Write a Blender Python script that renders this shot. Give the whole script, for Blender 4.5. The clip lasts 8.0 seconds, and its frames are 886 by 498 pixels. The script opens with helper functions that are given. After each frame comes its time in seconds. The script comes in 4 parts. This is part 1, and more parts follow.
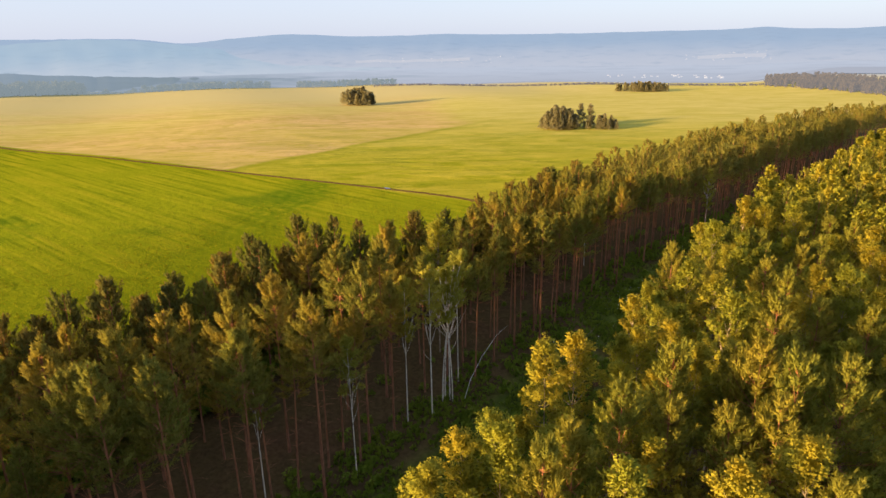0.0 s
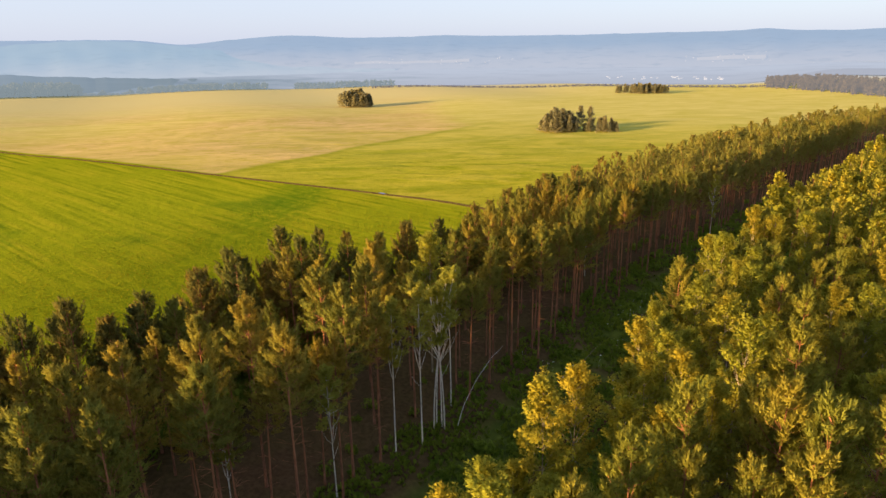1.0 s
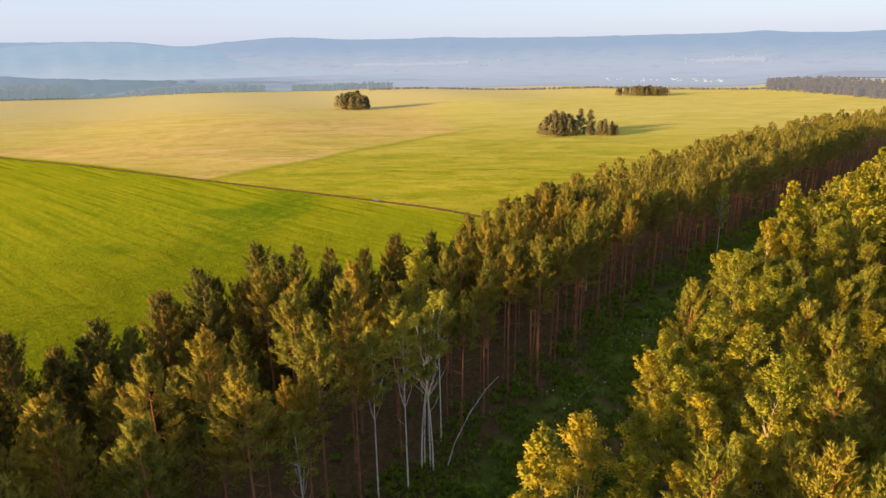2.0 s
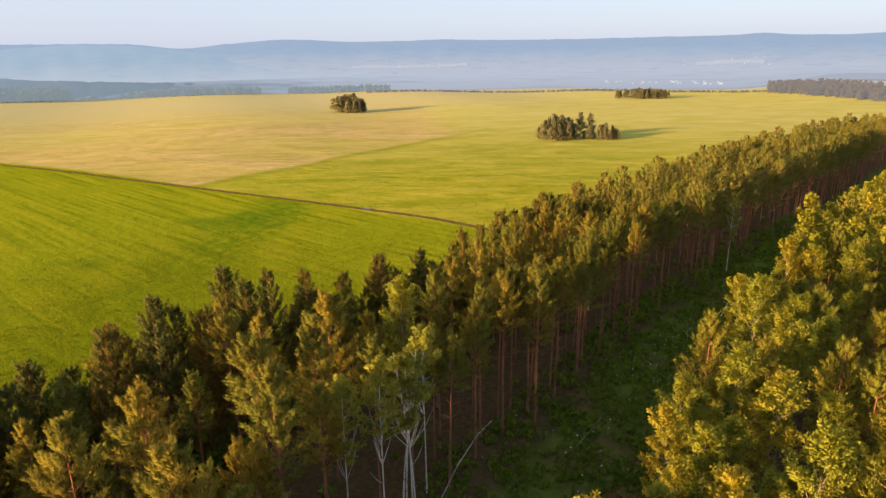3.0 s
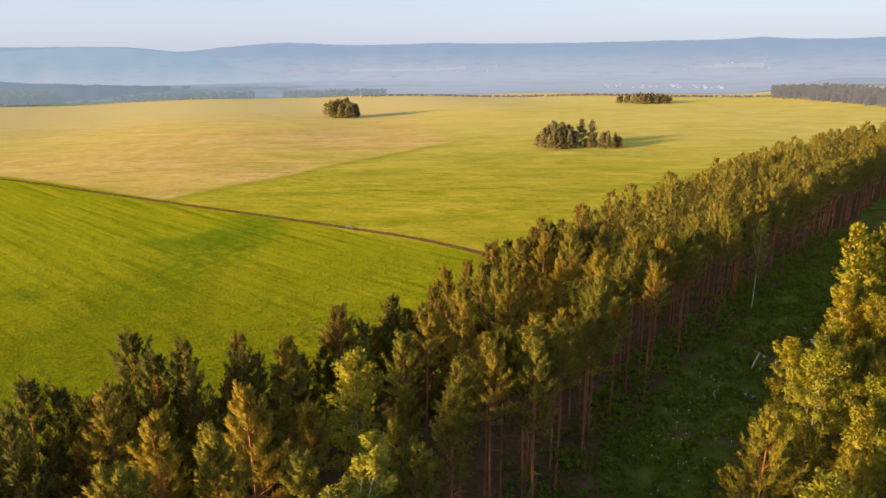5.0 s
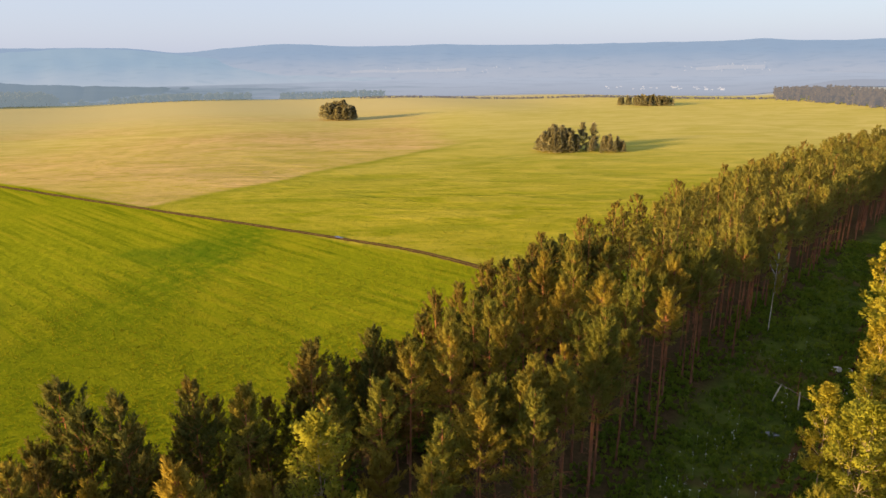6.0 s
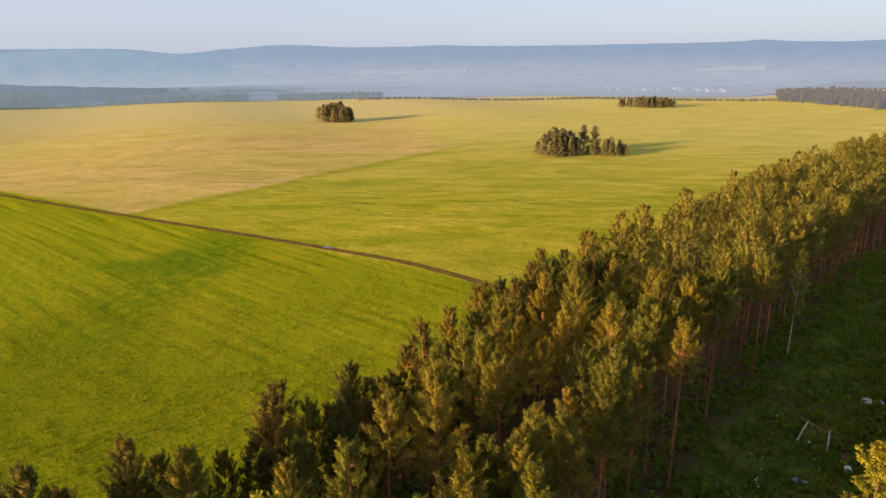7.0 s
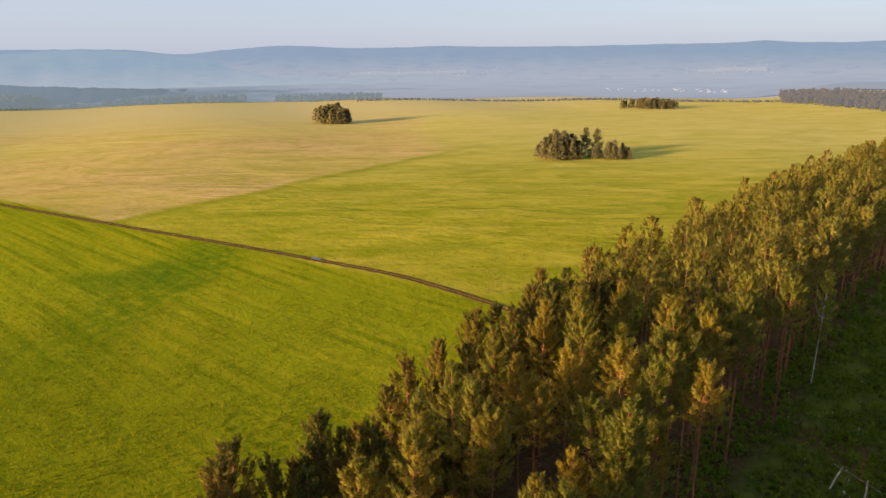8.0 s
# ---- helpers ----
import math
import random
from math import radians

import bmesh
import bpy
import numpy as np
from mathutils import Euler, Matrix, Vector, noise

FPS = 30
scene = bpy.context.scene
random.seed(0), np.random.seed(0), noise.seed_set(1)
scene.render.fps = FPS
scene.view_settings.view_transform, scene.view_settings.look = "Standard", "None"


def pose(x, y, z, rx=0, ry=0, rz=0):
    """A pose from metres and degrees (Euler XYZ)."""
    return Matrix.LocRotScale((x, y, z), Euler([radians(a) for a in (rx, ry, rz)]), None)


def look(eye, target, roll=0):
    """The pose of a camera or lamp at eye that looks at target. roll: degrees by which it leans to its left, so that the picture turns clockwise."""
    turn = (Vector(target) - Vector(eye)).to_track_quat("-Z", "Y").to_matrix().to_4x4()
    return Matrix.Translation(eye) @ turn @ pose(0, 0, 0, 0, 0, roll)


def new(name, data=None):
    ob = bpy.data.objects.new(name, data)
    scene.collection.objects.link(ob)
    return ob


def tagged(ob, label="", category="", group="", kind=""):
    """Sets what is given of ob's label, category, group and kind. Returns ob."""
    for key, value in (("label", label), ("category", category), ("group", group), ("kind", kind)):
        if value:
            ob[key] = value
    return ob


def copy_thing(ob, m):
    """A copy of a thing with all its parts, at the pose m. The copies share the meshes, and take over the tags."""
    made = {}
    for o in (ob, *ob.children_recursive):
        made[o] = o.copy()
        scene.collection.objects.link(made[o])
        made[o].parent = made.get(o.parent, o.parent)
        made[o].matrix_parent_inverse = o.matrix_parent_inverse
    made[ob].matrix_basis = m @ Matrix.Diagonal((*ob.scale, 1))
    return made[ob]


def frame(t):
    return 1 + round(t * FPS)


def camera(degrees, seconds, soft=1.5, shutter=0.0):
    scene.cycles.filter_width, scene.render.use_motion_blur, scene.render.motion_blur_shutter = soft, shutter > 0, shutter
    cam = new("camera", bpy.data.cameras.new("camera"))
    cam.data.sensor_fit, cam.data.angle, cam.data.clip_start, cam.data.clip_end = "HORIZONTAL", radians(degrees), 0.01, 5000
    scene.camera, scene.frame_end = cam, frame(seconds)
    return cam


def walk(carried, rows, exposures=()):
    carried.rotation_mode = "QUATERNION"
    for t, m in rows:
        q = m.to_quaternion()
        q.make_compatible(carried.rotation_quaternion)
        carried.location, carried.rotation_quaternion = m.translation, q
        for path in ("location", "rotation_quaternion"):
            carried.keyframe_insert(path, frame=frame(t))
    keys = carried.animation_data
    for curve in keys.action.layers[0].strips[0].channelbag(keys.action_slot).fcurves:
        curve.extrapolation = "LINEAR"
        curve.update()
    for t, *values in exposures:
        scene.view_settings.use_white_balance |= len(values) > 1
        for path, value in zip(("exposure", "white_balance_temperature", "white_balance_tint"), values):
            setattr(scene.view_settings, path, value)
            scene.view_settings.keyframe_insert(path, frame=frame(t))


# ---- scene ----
cam = camera(70.6, 8.0)
METRES, EYE, TILT, LEAN, TURN = 60.0, 40.0, -5.0, 1.0, 35.8
ROWS = [
    (0.0, 0.0, 0.0, 0.0, 0.04, -12.77, -0.16),
    (0.5, 0.0068, 0.0402, 0.0035, 0.02, -12.72, -0.17),
    (1.0, 0.0147, 0.0885, 0.0077, -0.01, -12.66, -0.19),
    (1.5, 0.023, 0.1408, 0.0121, -0.03, -12.59, -0.2),
    (3.0, 0.0537, 0.333, 0.0274, -0.15, -12.31, -0.22),
    (3.5, 0.0638, 0.3972, 0.0338, -0.18, -12.23, -0.24),
    (4.0, 0.0744, 0.4641, 0.0406, -0.2, -12.16, -0.28),
    (4.5, 0.0845, 0.5273, 0.0466, -0.21, -12.09, -0.3),
    (6.0, 0.1164, 0.724, 0.0647, -0.19, -11.91, -0.34),
    (6.5, 0.1265, 0.7875, 0.0696, -0.19, -11.87, -0.36),
    (7.0, 0.1368, 0.8539, 0.0749, -0.19, -11.82, -0.38),
    (7.5, 0.1471, 0.9172, 0.0806, -0.15, -11.78, -0.4),
    (8.0, 0.1577, 0.9837, 0.0863, -0.12, -11.76, -0.4),
]
walk(cam, [(t, pose(0, 0, EYE, TILT, LEAN, TURN) @ pose(METRES * x, METRES * y, METRES * z, 90 + pitch, roll, yaw)) for t, x, y, z, yaw, pitch, roll in ROWS],
     exposures=[(0.0, 2.48), (2.0, 2.44), (4.0, 2.38), (6.0, 2.27), (8.0, 2.13)])

# ---- world, sun, exposure ----
SUN_FROM = Vector((-0.39, -0.921, 0.0)).normalized()
SUN_UP = radians(9.6)

world = bpy.data.worlds.new("sky")
world.use_nodes = True
scene.world = world
wn, wl = world.node_tree.nodes, world.node_tree.links
sky = wn.new("ShaderNodeTexSky")
sky.sky_type = "NISHITA"
sky.sun_disc = False
sky.sun_elevation = SUN_UP
sky.sun_rotation = math.atan2(SUN_FROM.x, SUN_FROM.y) % (2 * math.pi)
sky.air_density, sky.dust_density, sky.ozone_density = 1.0, 1.5, 2.0
wn["Background"].inputs[1].default_value = 0.085
haze = wn.new("ShaderNodeMix")
haze.data_type = "RGBA"
haze.inputs[0].default_value = 0.84
haze.inputs[7].default_value = (1.44, 1.57, 2.00, 1.0)
wl.new(sky.outputs[0], haze.inputs[6])
wl.new(haze.outputs[2], wn["Background"].inputs[0])

sun = new("sun", bpy.data.lights.new("sun", "SUN"))
sun.data.energy, sun.data.angle, sun.data.color = 3.45, radians(7.0), (1.0, 0.635, 0.265)
sun_at = SUN_FROM * math.cos(SUN_UP) + Vector((0, 0, math.sin(SUN_UP)))
sun.matrix_world = look(sun_at * 300, (0, 0, 0))


# ---- materials ----
class Mat:
    """A node material with short helpers."""

    def __init__(self, name):
        self.m = bpy.data.materials.new(name)
        self.m.use_nodes = True
        self.n, self.l = self.m.node_tree.nodes, self.m.node_tree.links
        self.bsdf, self.out = self.n["Principled BSDF"], self.n["Material Output"]

    def add(self, kind, **values):
        node = self.n.new(kind)
        for key, value in values.items():
            node.inputs[key.replace("_", " ")].default_value = value
        return node

    def put(self, a, b):
        if hasattr(a, "is_output"):
            self.l.new(a, b)
        else:
            b.default_value = a

    def math(self, op, a, b=0.0, c=0.0, clamp=False):
        node = self.n.new("ShaderNodeMath")
        node.operation, node.use_clamp = op, clamp
        for k, v in enumerate((a, b, c)):
            self.put(v, node.inputs[k])
        return node.outputs[0]

    def step(self, x, lo, hi):
        """0 below lo, 1 above hi, smooth between."""
        node = self.n.new("ShaderNodeMapRange")
        node.interpolation_type = "SMOOTHSTEP"
        self.put(x, node.inputs[0])
        self.put(lo, node.inputs[1])
        self.put(hi, node.inputs[2])
        return node.outputs[0]

    def noise(self, scale, detail=4.0, rough=0.55, vec=None, stretch=None, turn=0.0, warp=0.0):
        node = self.add("ShaderNodeTexNoise", Scale=scale, Detail=detail, Roughness=rough, Distortion=warp)
        vec = vec or self.place()
        if stretch:
            mp = self.n.new("ShaderNodeMapping")
            mp.vector_type = "TEXTURE"
            mp.inputs["Scale"].default_value = [1.0 / v for v in stretch]
            mp.inputs["Rotation"].default_value = (0, 0, turn)
            self.l.new(vec, mp.inputs[0])
            vec = mp.outputs[0]
        self.l.new(vec, node.inputs["Vector"])
        return node.outputs[0]

    def place(self):
        return self.n.new("ShaderNodeNewGeometry").outputs["Position"]

    def xyz(self, vec):
        node = self.n.new("ShaderNodeSeparateXYZ")
        self.l.new(vec, node.inputs[0])
        return node.outputs

    def mix(self, fac, a, b, kind="MIX"):
        node = self.n.new("ShaderNodeMix")
        node.data_type, node.blend_type = "RGBA", kind
        self.put(fac, node.inputs[0])
        for v, s in ((a, node.inputs[6]), (b, node.inputs[7])):
            self.put(v if hasattr(v, "is_output") else (*v, 1.0), s)
        return node.outputs[2]

    def ramp(self, fac, stops):
        node = self.n.new("ShaderNodeValToRGB")
        el = node.color_ramp.elements
        while len(el) < len(stops):
            el.new(0.5)
        for e, (p, c) in zip(el, stops):
            e.position, e.color = p, (*c, 1.0)
        self.put(fac, node.inputs[0])
        return node.outputs[0]

    def bump(self, height, strength, distance):
        node = self.add("ShaderNodeBump", Strength=strength, Distance=distance)
        self.l.new(height, node.inputs["Height"])
        self.l.new(node.outputs[0], self.bsdf.inputs["Normal"])

    def finish(self, colour, rough=0.9, spec=0.15):
        self.put(colour if hasattr(colour, "is_output") else (*colour, 1.0), self.bsdf.inputs["Base Color"])
        self.put(rough, self.bsdf.inputs["Roughness"])
        self.bsdf.inputs["Specular IOR Level"].default_value = spec
        return self.m


def leaf_material(name, dark, light, tip, through_share=0.3, air=None):
    """Foliage: varies from plant to plant and from clump to clump, lets some light through."""
    m = Mat(name)
    per_plant = m.math("ADD", m.math("MULTIPLY", m.n.new("ShaderNodeObjectInfo").outputs["Random"], 0.4), m.math("MULTIPLY", m.noise(0.27, 1.0), 0.75))
    per_leaf = m.n.new("ShaderNodeNewGeometry").outputs["Random Per Island"]
    big = m.noise(0.35, 2.0)
    c = m.mix(per_leaf, dark, light)
    c = m.mix(m.math("MULTIPLY", m.step(per_plant, 0.42, 0.82), 0.75), c, tip)
    c = m.mix(m.math("MULTIPLY", m.step(big, 0.4, 0.7), 0.35), c, light)
    m.finish(c, 0.8, 0.06)
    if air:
        # haze painted as a glow: kilometres of bright air before a far backdrop
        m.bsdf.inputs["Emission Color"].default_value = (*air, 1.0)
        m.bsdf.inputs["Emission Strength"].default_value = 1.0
    t = m.n.new("ShaderNodeBsdfTranslucent")
    m.l.new(c, t.inputs[0])
    s = m.n.new("ShaderNodeMixShader")
    s.inputs[0].default_value = through_share
    m.l.new(m.bsdf.outputs[0], s.inputs[1])
    m.l.new(t.outputs[0], s.inputs[2])
    m.l.new(s.outputs[0], m.out.inputs[0])
    return m.m


def bark_pine():
    m = Mat("pine_bark")
    z = m.xyz(m.n.new("ShaderNodeTexCoord").outputs["Object"])[2]
    n = m.noise(5.0, 6.0, 0.65, stretch=(1, 1, 0.25))
    low = m.ramp(n, [(0.3, (0.12, 0.055, 0.032)), (0.7, (0.33, 0.150, 0.085))])
    high = m.ramp(n, [(0.3, (0.19, 0.078, 0.038)), (0.7, (0.37, 0.165, 0.080))])
    m.bump(n, 0.6, 0.04)
    return m.finish(m.mix(m.step(z, 3.0, 11.0), low, high), 0.9)


def bark_birch():
    m = Mat("birch_bark")
    n = m.noise(3.0, 5.0, 0.7, stretch=(1, 1, 2.5))
    c = m.ramp(n, [(0.36, (0.06, 0.052, 0.045)), (0.46, (0.56, 0.52, 0.44)), (0.75, (0.80, 0.76, 0.67))])
    return m.finish(c, 0.8)


def plain(name, a, b, scale, rough=0.9, depth=0.0):
    m = Mat(name)
    n = m.noise(scale, 6.0, 0.6)
    if depth:
        m.bump(n, 0.7, depth)
    return m.finish(m.mix(m.step(n, 0.3, 0.7), a, b), rough, 0.02)


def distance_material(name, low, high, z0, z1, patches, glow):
    """Backdrop of far hills and houses: kilometres of haze put into colour and glow."""
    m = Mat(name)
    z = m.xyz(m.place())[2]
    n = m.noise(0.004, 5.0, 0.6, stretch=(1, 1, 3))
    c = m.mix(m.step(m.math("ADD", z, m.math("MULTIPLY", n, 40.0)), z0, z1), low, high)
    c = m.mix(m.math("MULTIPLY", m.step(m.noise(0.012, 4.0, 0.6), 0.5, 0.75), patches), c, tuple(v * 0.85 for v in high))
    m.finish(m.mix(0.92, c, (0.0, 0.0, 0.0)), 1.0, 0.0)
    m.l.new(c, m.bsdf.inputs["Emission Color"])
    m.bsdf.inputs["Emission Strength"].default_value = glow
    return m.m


NEEDLES = leaf_material("pine_needles", (0.152, 0.172, 0.035), (0.253, 0.246, 0.043), (0.389, 0.271, 0.041), 0.46)
# far belt: a little haze put into the needles as a bluer green
FAR_NEEDLES = leaf_material("far_pine_needles", (0.120, 0.160, 0.038), (0.201, 0.228, 0.052), (0.306, 0.252, 0.051), 0.45)
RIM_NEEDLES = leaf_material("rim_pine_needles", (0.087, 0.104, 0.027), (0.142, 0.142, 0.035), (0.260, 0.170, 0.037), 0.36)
YOUNG_NEEDLES = leaf_material("young_pine_needles", (0.177, 0.199, 0.032), (0.265, 0.264, 0.040), (0.355, 0.290, 0.040), 0.40)
LEAVES = leaf_material("birch_leaves", (0.207, 0.240, 0.030), (0.320, 0.310, 0.036), (0.434, 0.332, 0.033), 0.47)
PALE_LEAVES = leaf_material("pale_birch_leaves", (0.242, 0.254, 0.036), (0.327, 0.321, 0.048), (0.375, 0.333, 0.048), 0.45)
# copse leaves: distance haze put in as a greyer, bluer colour
COPSE_LEAVES = leaf_material("copse_leaves_haze", (0.207, 0.204, 0.117), (0.274, 0.258, 0.144), (0.293, 0.263, 0.144), 0.42)
# far woods and hedge: greyed leaf colours and a glow stand for haze
FAR_LEAVES = leaf_material("far_wood_leaves_haze", (0.030, 0.037, 0.029), (0.039, 0.045, 0.034), (0.043, 0.045, 0.034), 0.3, (0.058, 0.071, 0.080))
BROWN_LEAVES = leaf_material("north_wood_leaves_haze", (0.032, 0.030, 0.022), (0.052, 0.043, 0.030), (0.055, 0.043, 0.030), 0.3, (0.047, 0.045, 0.046))
HEDGE_LEAVES = leaf_material("hedge_leaves_haze", (0.020, 0.018, 0.014), (0.030, 0.024, 0.018), (0.03, 0.024, 0.018), 0.2, (0.040, 0.036, 0.038))
SHRUB_LEAVES = leaf_material("shrub_leaves", (0.078, 0.130, 0.016), (0.156, 0.221, 0.023), (0.182, 0.221, 0.023), 0.4)
GRASS = leaf_material("grass_blades", (0.12, 0.14, 0.004), (0.20, 0.20, 0.006), (0.22, 0.19, 0.008), 0.4)
PINE_BARK, BIRCH_BARK = bark_pine(), bark_birch()
LIMB_BARK = plain("birch_limb_bark", (0.16, 0.12, 0.08), (0.40, 0.33, 0.24), 2.5, 0.85)
DEAD_WOOD = plain("dead_wood", (0.16, 0.11, 0.08), (0.33, 0.26, 0.2), 6.0, 0.9)
EARTH = plain("track_earth", (0.055, 0.030, 0.012), (0.13, 0.072, 0.030), 0.9, 0.95, 0.05)
RUT_GRASS = plain("rut_grass", (0.12, 0.085, 0.02), (0.24, 0.17, 0.04), 1.2, 0.95, 0.08)
STONE = plain("pale_stone", (0.45, 0.43, 0.4), (0.75, 0.73, 0.7), 4.0, 0.85, 0.03)
BARE_BIRCH = plain("bare_birch", (0.34, 0.32, 0.29), (0.62, 0.6, 0.55), 2.0, 0.8)
PETALS = plain("white_petals", (0.45, 0.46, 0.38), (0.7, 0.7, 0.62), 3.0, 0.8)
GLASS_DARK = plain("window_pane", (0.12, 0.14, 0.18), (0.2, 0.22, 0.26), 1.0, 0.2)


def water_material():
    m = Mat("puddle_water")
    m.bump(m.noise(6.0, 2.0), 0.05, 0.01)
    return m.finish((0.05, 0.045, 0.035), 0.04, 0.6)


WATER = water_material()


def ground_material():
    """Meadow, dry strip, forest floor and the hazy plain, by their place on the plan."""
    m = Mat("meadow")
    x, y, z = m.xyz(m.place())
    wob = m.math("MULTIPLY", m.math("SUBTRACT", m.noise(0.03, 4.0, 0.6), 0.5), 16.0)
    fine = m.noise(1.6, 8.0, 0.7)
    clump = m.noise(0.35, 6.0, 0.65)
    rows = m.noise(1.0, 2.5, 0.55, stretch=(0.02, 0.60, 1), turn=radians(-4))
    sown = m.step(m.noise(0.035, 3.0), 0.36, 0.55)
    streak = m.noise(warp=1.2, scale=1.0, detail=6.0, rough=0.62, stretch=(0.03, 0.085, 1), turn=radians(40))
    # fresh green meadow south of the track
    green = m.mix(m.step(fine, 0.2, 0.8), (0.150, 0.182, 0.006), (0.232, 0.248, 0.009))
    green = m.mix(m.math("MULTIPLY", m.step(clump, 0.5, 0.75), 0.55), green, (0.115, 0.155, 0.006))
    green = m.mix(m.math("MULTIPLY", m.math("MULTIPLY", m.step(rows, 0.47, 0.62), m.math("ADD", 0.3, sown)), 0.5), green, (0.275, 0.255, 0.012))
    green = m.mix(m.math("MULTIPLY", m.math("MULTIPLY", m.step(rows, 0.46, 0.37), sown), 0.46), green, (0.075, 0.105, 0.004))
    green = m.mix(m.math("MULTIPLY", m.step(m.noise(0.03, 3.0), 0.55, 0.7), 0.6), green, (0.05, 0.11, 0.006))
    band = m.math("ABSOLUTE", m.math("ADD", m.math("ADD", x, 118.0), m.math("MULTIPLY", m.math("SUBTRACT", y, 84.0), 0.56)))
    band = m.math("ADD", band, m.math("MULTIPLY", m.math("SUBTRACT", m.noise(0.08, 4.0), 0.5), 18.0))
    green = m.mix(m.math("MULTIPLY", m.math("MULTIPLY", m.step(band, 15.0, 2.0), m.step(clump, 0.30, 0.6)), 0.75), green, (0.072, 0.128, 0.005))
    # darker green towards the south and the belt
    near_dark = m.step(m.math("ADD", y, m.math("MULTIPLY", wob, 2.5)), 118.0, 72.0)
    near_dark = m.math("MULTIPLY", near_dark, m.step(x, -165.0, -100.0))
    green = m.mix(m.math("MULTIPLY", near_dark, 0.8), green, m.mix(m.step(fine, 0.2, 0.8), (0.095, 0.125, 0.004), (0.155, 0.165, 0.006)))
    # yellower meadow north of it
    gold = m.mix(m.step(streak, 0.3, 0.72), (0.192, 0.210, 0.010), (0.325, 0.292, 0.028))
    ripple = m.noise(1.0, 5.0, 0.6, stretch=(0.075, 0.22, 1), turn=radians(38), warp=1.6)
    gold = m.mix(m.math("MULTIPLY", m.step(ripple, 0.52, 0.66), 0.50), gold, (0.345, 0.305, 0.035))
    gold = m.mix(m.math("MULTIPLY", m.step(ripple, 0.44, 0.34), 0.40), gold, (0.15, 0.18, 0.008))
    wave = m.noise(1.0, 4.0, 0.6, stretch=(0.022, 0.075, 1), turn=radians(34), warp=1.0)
    gold = m.mix(m.math("MULTIPLY", m.step(wave, 0.50, 0.64), 0.45), gold, (0.385, 0.328, 0.045))
    gold = m.mix(m.math("MULTIPLY", m.step(wave, 0.46, 0.34), 0.40), gold, (0.145, 0.185, 0.010))
    gold = m.mix(m.math("MULTIPLY", m.step(clump, 0.55, 0.75), 0.4), gold, (0.155, 0.175, 0.008))
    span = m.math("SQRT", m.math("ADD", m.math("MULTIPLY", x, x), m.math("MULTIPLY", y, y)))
    # distance haze painted in: the yellow meadow pales as it recedes
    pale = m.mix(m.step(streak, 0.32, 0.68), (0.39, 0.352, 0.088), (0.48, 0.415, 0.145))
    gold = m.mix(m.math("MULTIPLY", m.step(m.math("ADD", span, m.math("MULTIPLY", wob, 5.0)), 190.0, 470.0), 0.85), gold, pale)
    # dry tan strip
    tan = m.mix(m.step(streak, 0.35, 0.65), (0.375, 0.285, 0.105), (0.49, 0.345, 0.158))
    tan = m.mix(m.math("MULTIPLY", m.step(ripple, 0.50, 0.60), 0.6), tan, (0.26, 0.235, 0.03))
    tan = m.mix(m.math("MULTIPLY", m.step(m.noise(1.0, 5.0, 0.65, stretch=(0.06, 0.26, 1), turn=radians(38), warp=0.8), 0.56, 0.66), 0.6), tan, (0.17, 0.135, 0.035))
    # shade of a furrow along the strip's east edge, painted as darker green
    furrow_shade = m.math("ABSOLUTE", m.math("ADD", m.math("ADD", x, 188.5), m.math("MULTIPLY", wob, 0.7)))
    gold = m.mix(m.math("MULTIPLY", m.math("MULTIPLY", m.step(furrow_shade, 5.0, 0.0), m.step(y, 320.0, 250.0)), 0.38), gold, (0.115, 0.150, 0.006))
    yline = m.math("ADD", m.math("MULTIPLY", x, 0.088), 148.0)
    north = m.step(m.math("SUBTRACT", y, yline), -1.0, 1.5)
    c = m.mix(north, green, gold)
    west = m.step(m.math("ADD", m.math("ADD", x, 191.0), m.math("MULTIPLY", wob, 0.7)), 2.5, -2.5)
    slope = m.math("ADD", m.math("MULTIPLY", m.math("ADD", x, 204.0), 0.74), m.math("MULTIPLY", m.math("SUBTRACT", y, 295.0), 0.67))
    south = m.step(m.math("ADD", slope, m.math("MULTIPLY", wob, 2.0)), 13.0, -16.0)
    dry = m.math("MULTIPLY", m.math("MULTIPLY", west, south), north)
    patchy = m.noise(0.014, 5.0, 0.6, stretch=(0.5, 1.3, 1), turn=radians(38))
    dry = m.math("MULTIPLY", dry, m.math("ADD", m.math("ADD", 0.2, m.math("MULTIPLY", m.step(x, -420.0, -240.0), 0.26)), m.math("MULTIPLY", m.step(patchy, 0.38, 0.62), 0.45)))
    c = m.mix(dry, c, tan)
    # the far part of the meadow: drier again, with haze in its colour
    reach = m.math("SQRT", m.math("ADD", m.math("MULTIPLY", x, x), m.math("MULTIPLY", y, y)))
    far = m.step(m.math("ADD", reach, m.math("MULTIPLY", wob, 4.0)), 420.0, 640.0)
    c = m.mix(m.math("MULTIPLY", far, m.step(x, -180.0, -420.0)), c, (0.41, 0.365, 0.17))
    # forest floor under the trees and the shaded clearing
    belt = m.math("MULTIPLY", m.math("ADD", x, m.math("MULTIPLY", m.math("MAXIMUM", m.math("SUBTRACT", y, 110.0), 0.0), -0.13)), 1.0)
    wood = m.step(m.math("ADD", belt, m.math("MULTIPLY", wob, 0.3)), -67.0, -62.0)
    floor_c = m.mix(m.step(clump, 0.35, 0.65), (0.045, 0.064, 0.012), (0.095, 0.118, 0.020))
